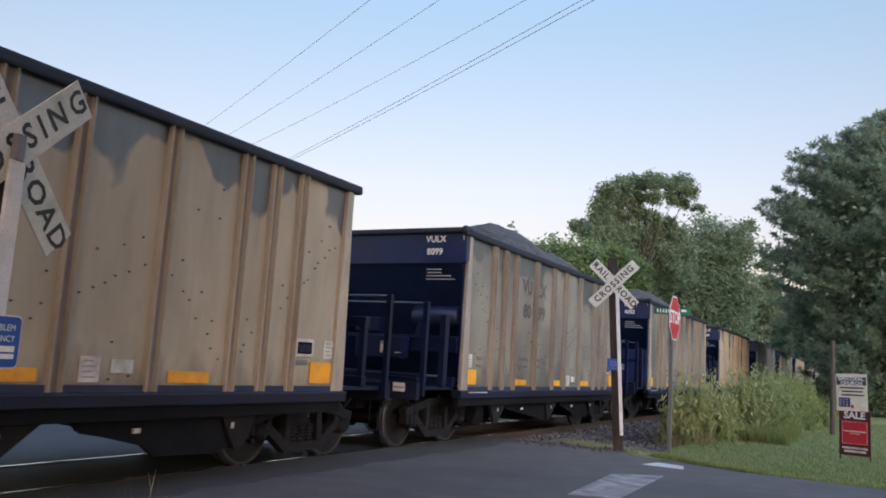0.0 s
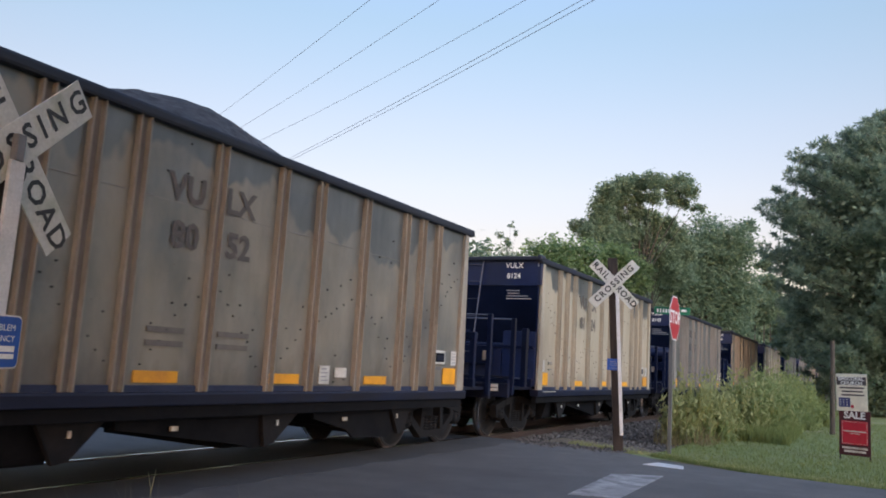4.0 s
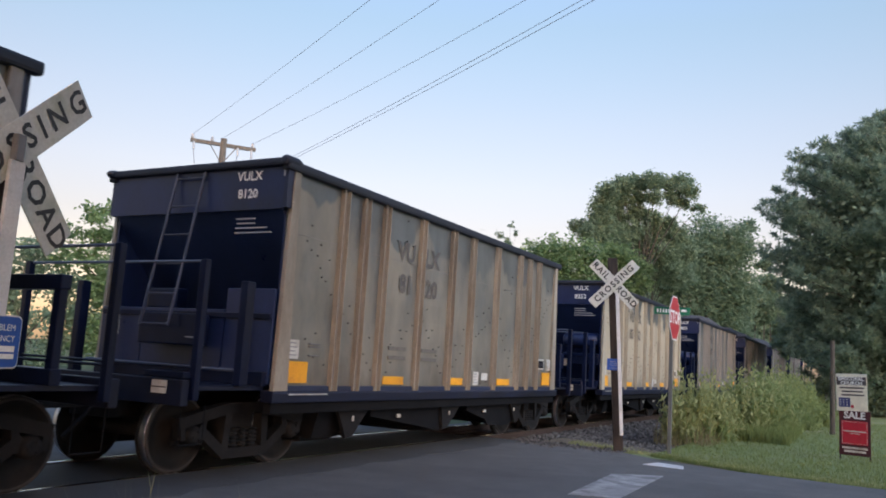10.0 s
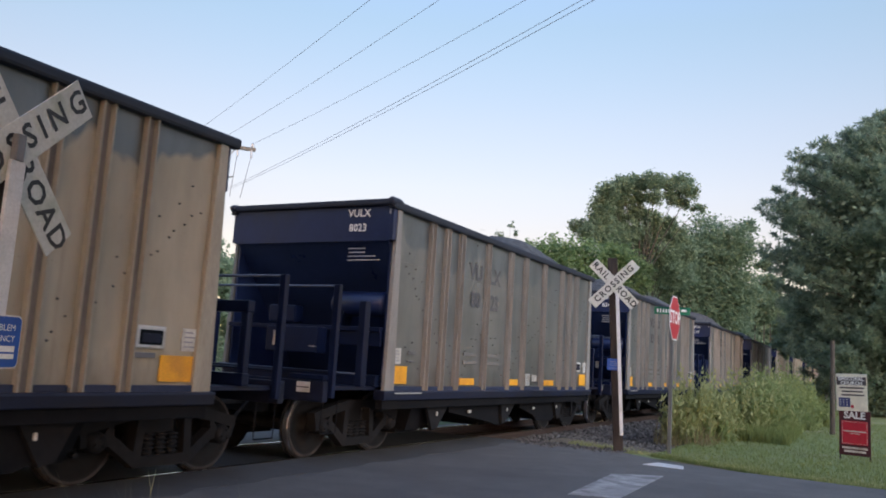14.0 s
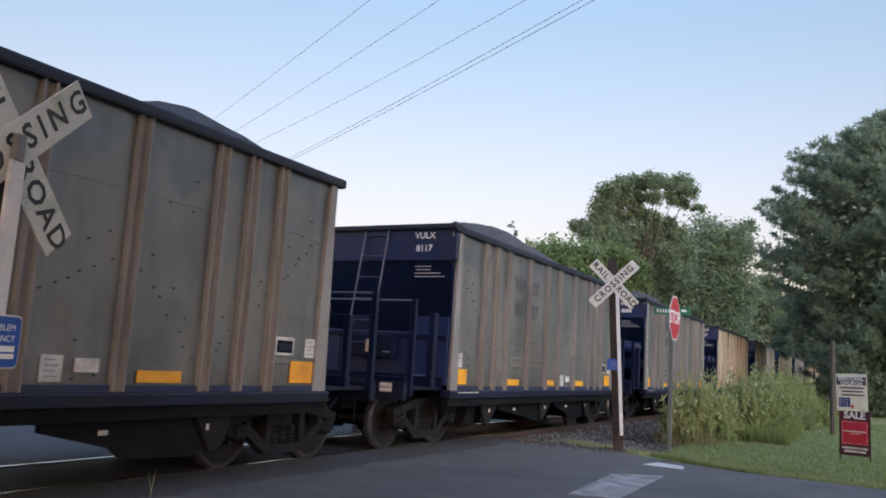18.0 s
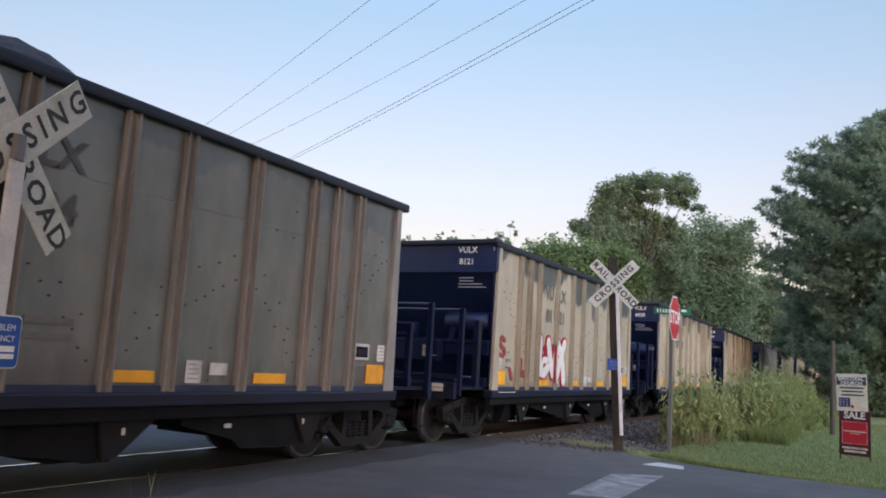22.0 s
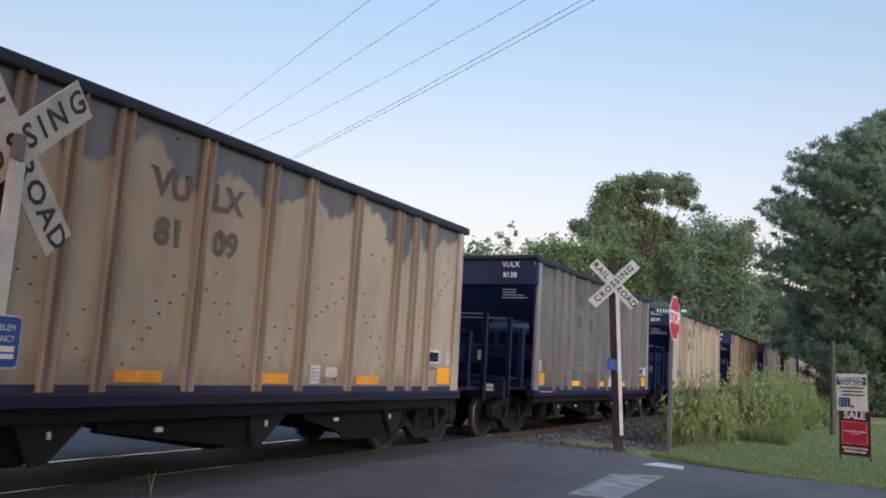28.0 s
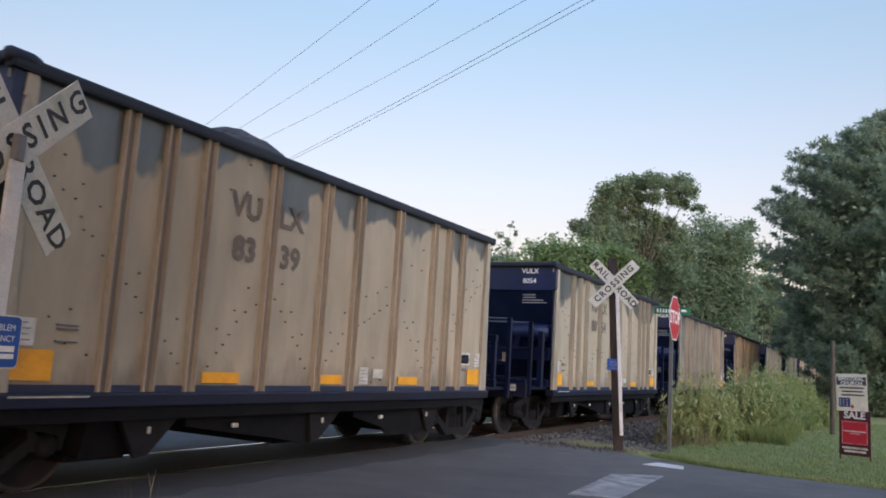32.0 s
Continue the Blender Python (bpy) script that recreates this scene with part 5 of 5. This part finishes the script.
def build_train():
    build_meshes()
    M = MESH
    # the lettering first, while the scene is small
    letters("VULX", 0.165, WHITE, 0.004)
    for number, finish, has_ladder, load in CARS:
        if number:
            letters(number, 0.165, WHITE, 0.004)
            for words in ("VU", "LX", number[:2], number[2:]):
                letters(words, 0.40, SIDEMARK[finish], 0.013)
    proto = proto_car()
    for i, (number, finish, has_ladder, load) in enumerate(CARS):
        car = proto if i == 0 else copy_thing(TRAIN[0], pose(TRACK_X, 0, 0))
        TRAIN.append(car)
    for car, (number, finish, has_ladder, load) in zip(TRAIN, CARS):
        tagged(car, LOOK[finish] + (", sprayed with white graffiti" if number == "8121" else LOADS[load]))
        for o in car.children:
            if o.name.startswith(("side_post", "corner_post")):
                o.data = M["rib" if o.name.startswith("side") else "corner", finish]
        part("side_sheet", M["side", finish], None, car)
        part("side_sheet", M["side", finish], None, car, at=Matrix.Translation((0, SIDE_L, 0)) @ pose(0, 0, 0, 0, 0, 180))
        part("stone_load", M["load", load], None, car)
        (closed_front if has_ladder else open_front)(car)
        part("writing", M["end_bars"], None, car)
        part("reporting_mark", letters("VULX", 0.165, WHITE, 0.004), None, car, "white stencilled letters", at=pose(0.97, -0.05, 3.68))
        if finish < 2:
            part("sheet_seam", M["seam"], None, car)
            for y, z in ((2.87, 0), (2.87, 0.14), (3.87, 0), (3.87, 0.14)):
                part("faded_line", M["faded"], None, car, at=pose(0, y, z))
        if number:
            part("car_number", letters(number, 0.165, WHITE, 0.004), None, car, "white stencilled number", at=pose(0.96, -0.05, 3.45))
            X = HALF - 0.004
            for words, y, z in (("VU", 2.98, 3.12), ("LX", 3.80, 3.12), (number[:2], 3.0, 2.62), (number[2:], 3.82, 2.62)):
                part("side_mark", letters(words, 0.40, SIDEMARK[finish], 0.013), None, car, "faded dark stencilled letters", at=pose(X, y, z, 0, 0, 90))
        if number == "8121":
            graffiti(car)



def train_place(t):
    """Where the foremost full car's leading end is along the track: the train slowly gathers speed."""
    return 12.6078 - 5.623381 * t - 0.01778428 * t * t + 0.000124766 * t ** 3 + 0.1 * math.exp(-t / 3) - 0.06 * math.exp(-((t - 23) / 4) ** 2) + 0.06 * math.exp(-((t - 32) / 3) ** 2)


# ---- signs and poles ----
def crossbuck(name, label, centre, yaw, roll, ground, post_lean, dark_below, size=1.0, words_size=0.178, wide=1.28):
    """Two white blades crossed on a post with a white strip; a small blue sign hangs below."""
    s = thing(name, label, "road sign", at=Matrix.Translation(centre) @ pose(0, 0, 0, 0, 0, yaw))
    h = centre[2] - ground
    post = box(-0.10, 0.085, 0.03, 0.2, -h, 0.52 if dark_below else 0.04, 0.015)
    part("post", post, DARKPOST, s, at=pose(0, 0, 0, 0, post_lean, 0))
    part("post_strip", box(0.025 if dark_below else -0.05, 0.09 if dark_below else 0.05, -0.05, -0.028, -h * (0.88 if dark_below else 0.98), -0.2 if dark_below else -0.08, 0.004), BOARD, s, "white painted board", at=pose(0, 0, 0, 0, post_lean, 0))
    for words, ang, y in (("CROSSING", -45, -0.012), ("RAIL  ROAD", 45, 0.0)):
        b = part("blade", box(-0.61 * size, 0.61 * size, y - 0.006, y + 0.004, -0.114 * size, 0.114 * size, 0.003), BLADE, s, at=pose(0, 0, 0, 0, ang + roll, 0))
        if words == "CROSSING":
            spell("CROSSING", words_size, BLACK, b, pose(0.015 * (wide > 1.4), y - 0.009, 0), 0.004, spread=wide)
        else:
            spell("RAIL", words_size, BLACK, b, pose(-0.37 * size, y - 0.009, 0), 0.004, spread=1.2)
            spell("ROAD", words_size, BLACK, b, pose(0.36 * size, y - 0.009, 0), 0.004, spread=1.12)
    if not dark_below:
        part("clamp", box(-0.03, 0.025, -0.058, -0.012, -0.08, 0.06, 0.006), CLAMP, s, "dull steel clamp")
    part("bolt", rod((0, -0.03, 0), (0, 0.03, 0), 0.014, 8), STEEL, s)
    return s


near = crossbuck("crossbuck", "white railroad crossbuck sign on a post with white strip", Vector((-3.91, 2.476, 2.44)), 103.3, 3.1, -0.1, 0, False, 1.0, 0.182, 1.45)
def rounded(w, h, r):
    """A rectangle's outline with round corners."""
    return [(sx * (w - r) + r * math.cos(a), sz * (h - r) + r * math.sin(a)) for sx, sz, a0 in ((1, 1, 0), (-1, 1, 90), (-1, -1, 180), (1, -1, 270)) for a in [radians(a0 + k * 30) for k in range(4)]]


sg = part("emergency_sign", prism(rounded(0.19, 0.135, 0.03), "y", -0.03, -0.022), BOARD, near, "blue emergency notice with a white edge", at=pose(-0.035, -0.03, -1.0))
part("sign_face", prism(rounded(0.182, 0.127, 0.026), "y", -0.034, -0.03), BLUE, sg)
spell("PROBLEM", 0.047, WHITE, sg, pose(0.045, -0.036, 0.07))
spell("EMERGENCY", 0.045, WHITE, sg, pose(0.02, -0.036, 0.015))
part("writing", bars([(-0.1, 0.15, -0.05, -0.02), (-0.1, 0.15, -0.085, -0.06)], WHITE), WHITE, sg, at=pose(0, -0.034, 0))

far = crossbuck("crossbuck", "white railroad crossbuck on a dark leaning wooden post", Vector((-4.49, 15.25, 3.17)), 18, 0, -0.1, -3.3, True, 0.95, 0.168, 1.28)
sg = part("emergency_sign", box(-0.125, 0.125, -0.02, -0.012, -0.11, 0.11, 0.004), BLUE, far, "small blue emergency notice", at=pose(0.04, 0, -1.55))
part("writing", bars([(-0.08, 0.08, 0.052, 0.057), (-0.08, 0.08, 0.017, 0.022), (-0.07, 0.07, -0.023, -0.018), (-0.08, 0.08, -0.072, -0.066)], DIMWHITE), DIMWHITE, sg, at=pose(0, -0.021, 0))


def octagon(r):
    return [(r * math.cos(math.pi / 8 + i * math.pi / 4), r * math.sin(math.pi / 8 + i * math.pi / 4)) for i in range(8)]


stop = thing("stop_sign", "red stop sign turned sideways on a steel post", "road sign", at=pose(-3.54, 16.0, 0))
part("post", box(-0.035, 0.035, 0.0, 0.05, -0.1, 3.0, 0.006), STEEL, stop)
face = part("sign_plate", prism(octagon(0.465), "y", -0.012, -0.006), BOARD, stop, "white-edged red octagon", at=pose(0.05, 0.02, 2.59, 0, 0, 89.5))
part("sign_face", prism(octagon(0.435), "y", -0.016, -0.012), STOPRED, face)
spell("STOP", 0.36, WHITE, face, pose(0, -0.019, 0), 0.006)
street = thing("street_sign", "two crossed green street name blades on a post", "road sign", at=pose(-3.70, 16.75, 0))
part("post", box(-0.025, 0.025, 0.0, 0.05, -0.1, 3.0, 0.006), STEEL, street)
for z, yaw, w in ((2.79, 20, 0.36), (2.93, 100, 0.34)):
    nm = part("street_name_blade", box(-w, w, -0.006, 0.006, -0.075, 0.075, 0.003), GREEN, street, "green street name blade", at=pose(0, 0.02, z, 0, 0, yaw))
    for x0, x1, z0, z1 in [(-w * 0.85 + w * 0.16 * i, -w * 0.85 + w * 0.16 * i + w * 0.09, -0.04, 0.04) for i in range(7)] + [(w * 0.5, w * 0.8, -0.01, 0.035)]:
        part("writing", bars([(x0, x1, z0, z1)], WHITE), WHITE, nm, at=pose(0, -0.007, 0))

# paper litter at the foot of the stop sign
tagged(part("litter", box(-0.09, 0.09, -0.02, 0.02, 0, 0.012, 0.004), BOARD, at=pose(-3.38, 15.85, -0.03, 0, 0, 20)), "scrap of white paper on the verge", "litter")

# sale sign on the lawn: two panels on a dark frame
YS = 18.15
sale = thing("yard_sign", "two-part realty sale sign on a dark metal frame", "sign", at=pose(-0.405, YS, 0.0, 0, 0, -12))
for x in (-0.27, 0.27):
    part("leg", box(x - 0.012, x + 0.012, -0.012, 0.012, -0.1, 1.0, 0.003), DARKPOST, sale)
part("frame_bar", box(-0.28, 0.28, -0.012, 0.012, 0.98, 1.0), DARKPOST, sale)
low = part("lower_panel", box(-0.285, 0.285, -0.022, -0.012, 0.13, 1.0, 0.004), MAROON, sale)
part("red_field", box(-0.24, 0.24, -0.026, -0.022, 0.34, 0.80, 0.002), SIGNRED, low)
part("field_edge", bars([(-0.225, 0.225, 0.355, 0.36), (-0.225, 0.225, 0.78, 0.785), (-0.225, -0.22, 0.355, 0.785), (0.22, 0.225, 0.355, 0.785), (-0.2, 0.2, 0.585, 0.61), (-0.1, 0.1, 0.55, 0.56)], LABEL), LABEL, low, at=pose(0, -0.026, 0))
spell("SALE", 0.185, WHITE, low, pose(0, -0.024, 0.905), 0.007)
part("writing", bars([(-0.23, 0.23, 0.255, 0.295), (-0.2, 0.2, 0.19, 0.23)], LABEL), LABEL, low, at=pose(0, -0.023, 0))
up = part("upper_panel", box(-0.295, 0.275, -0.034, -0.024, 0.99, 1.72, 0.004), CREAM, sale, "cream church notice panel", at=pose(0, 0, 0, 0, -1.5, 0))
part("heading_field", box(-0.28, 0.26, -0.037, -0.034, 1.50, 1.66), MARK, up)
spell("EPISCOPAL", 0.095, WHITE, up, pose(-0.01, -0.039, 1.62), 0.004)
spell("CHURCH", 0.095, WHITE, up, pose(-0.01, -0.039, 1.535), 0.004)
part("writing", bars([(-0.23, 0.22, 1.43, 1.46), (-0.19, 0.19, 1.36, 1.39), (-0.2, 0.22, 1.29, 1.32)], MARK), MARK, up, at=pose(0, -0.034, 0))
part("flag_field", box(-0.25, -0.04, -0.038, -0.034, 1.07, 1.25), plain("flag_blue", (0.02, 0.03, 0.16), 0.5), up)
for i in range(9):
    part("flag_dot", bars([(-0.01, 0.012, 0, 0.022)], WHITE), WHITE, up, at=pose(-0.22 + 0.06 * (i % 3), -0.038, 1.10 + 0.05 * (i // 3)))
part("red_mark", bars([(-0.03, 0.02, 1.05, 1.11)], SIGNRED), SIGNRED, up, at=pose(0, -0.034, 0))
for x in (-0.2, 0.18):
    part("hook", rod((x, -0.02, 1.72), (x, -0.02, 1.76), 0.012, 6), DARKPOST, up)

# slim bare post at the back of the lawn
tagged(part("wooden_post", rod((-1.15, 25.9, -0.2), (-1.13, 25.9, 2.75), 0.075, 10, 0.06), BARK), "slim weathered wooden post on the lawn", "post")

# utility pole beyond the track, and its lines
PX, PY, PZ = -22.8, 23.05, 9.75
ARM, RUN = Vector((0.6, 0.8, 0)), Vector((0.858, -0.513, 0))
pole = thing("utility_pole", "weathered wooden utility pole with a crossarm and insulators", "utility pole", at=pose(PX, PY, 0))
part("pole", rod((0.0, 0.0, -0.3), (0.0, 0.0, PZ), 0.17, 14, 0.125), POLE, pole)
arm = part("crossarm", box(-1.27, 1.27, -0.06, 0.06, PZ - 0.32, PZ - 0.18, 0.008), POLE, pole, at=pose(0, 0, 0, 0, 0, math.degrees(math.atan2(0.8, 0.6))))
pin = to_mesh("insulator", lathe([(0, 0.02), (0.0, 0.06), (0.08, 0.075), (0.1, 0.05), (0.16, 0.06), (0.2, 0.03)], 12, "z"), CERAMIC, True)
for x in (-1.2, -0.45, 1.15):
    part("insulator", pin, None, arm, at=pose(x, 0, PZ - 0.18))
for x in (-1.15, 0.55, 1.1):
    part("fuse_cutout", rod((x, -0.05, PZ - 0.3), (x + 0.02, -0.1, PZ - 0.62), 0.04, 8), CERAMIC, arm)
    part("lead_wire", rod((x, -0.1, PZ - 0.6), (x * 0.75, -0.1, PZ - 2.3), 0.012, 5), CABLE, arm)
part("arm_brace", rod((-0.5, 0.07, PZ - 0.3), (-0.04, 0.1, PZ - 0.95), 0.018, 6), POLE, arm)
part("arm_brace", rod((0.5, 0.07, PZ - 0.3), (0.04, 0.1, PZ - 0.95), 0.018, 6), POLE, arm)
part("bracket", rod((0.12, 0.0, PZ - 1.6), (0.45, 0.25, PZ - 1.5), 0.03, 6), STEEL, pole)


def line(name, label, a, b, sag, r):
    """A hanging line as a tube along a shallow curve."""
    cu = bpy.data.curves.new(name, "CURVE")
    cu.dimensions, cu.bevel_depth, cu.bevel_resolution = "3D", r, 1
    sp = cu.splines.new("POLY")
    n = 40
    sp.points.add(n)
    for i in range(n + 1):
        u = i / n
        p = Vector(a).lerp(Vector(b), u)
        sp.points[i].co = (p.x, p.y, p.z - sag * 4 * u * (1 - u), 1)
    tmp = bpy.data.objects.new(name, cu)
    scene.collection.objects.link(tmp)
    bpy.context.view_layer.update()
    me = bpy.data.meshes.new_from_object(tmp.evaluated_get(bpy.context.evaluated_depsgraph_get()))
    bpy.data.objects.remove(tmp)
    me.materials.clear()
    me.materials.append(CABLE)
    return tagged(new(name, me), label, "power line", "overhead lines")


TOP = Vector((PX, PY, PZ))
for off, dz, r, sag in ((-1.2, 0.0, 0.0052, 0.5), (-0.02, 0.05, 0.0052, 0.6), (1.15, 0.0, 0.0052, 0.8)):
    a = TOP + ARM * off + Vector((0, 0, dz))
    line("power_line", "thin dark overhead power line", a, a + RUN * 52, sag, r)
for dz, k in ((-2.08, 0.0), (-2.16, 0.002)):
    a = TOP + Vector((0.1, 0.1, dz))
    line("telephone_line", "dark overhead telephone cable", a, a + Vector((0.842, -0.539 + k, 0)) * 52, 0.6, 0.0048)
# the next pole, which carries the other ends
q = TOP + RUN * 52
pole2 = thing("utility_pole", "weathered wooden utility pole with a crossarm", "utility pole", at=pose(q.x, q.y, 0))
part("pole", rod((0.0, 0.0, -0.3), (0.0, 0.0, PZ), 0.17, 14, 0.125), POLE, pole2)
part("crossarm", box(-1.27, 1.27, -0.06, 0.06, PZ - 0.18, PZ - 0.02, 0.008), POLE, pole2, at=pose(0, 0, 0, 0, 0, math.degrees(math.atan2(0.8, 0.6))))


build_train()


# ---- what moves ----
def motions():
    """The train rolls past; its wheels turn by the way that it goes."""
    times = [float(i) for i in range(33)]
    turns = [(i / 10, math.degrees((train_place(0) - train_place(i / 10)) / 0.457)) for i in range(321)]
    for i, car in enumerate(TRAIN):
        walk(car, [(t, pose(TRACK_X, train_place(t) + (i - 1) * PITCH, 0)) for t in times])
        if i < 18:
            for ws in [c for c in car.children if c.name.startswith("wheelset")]:
                y = ws.matrix_basis.translation.y
                walk(ws, [(t, pose(0, y, 0.457, a)) for t, a in turns])


motions()
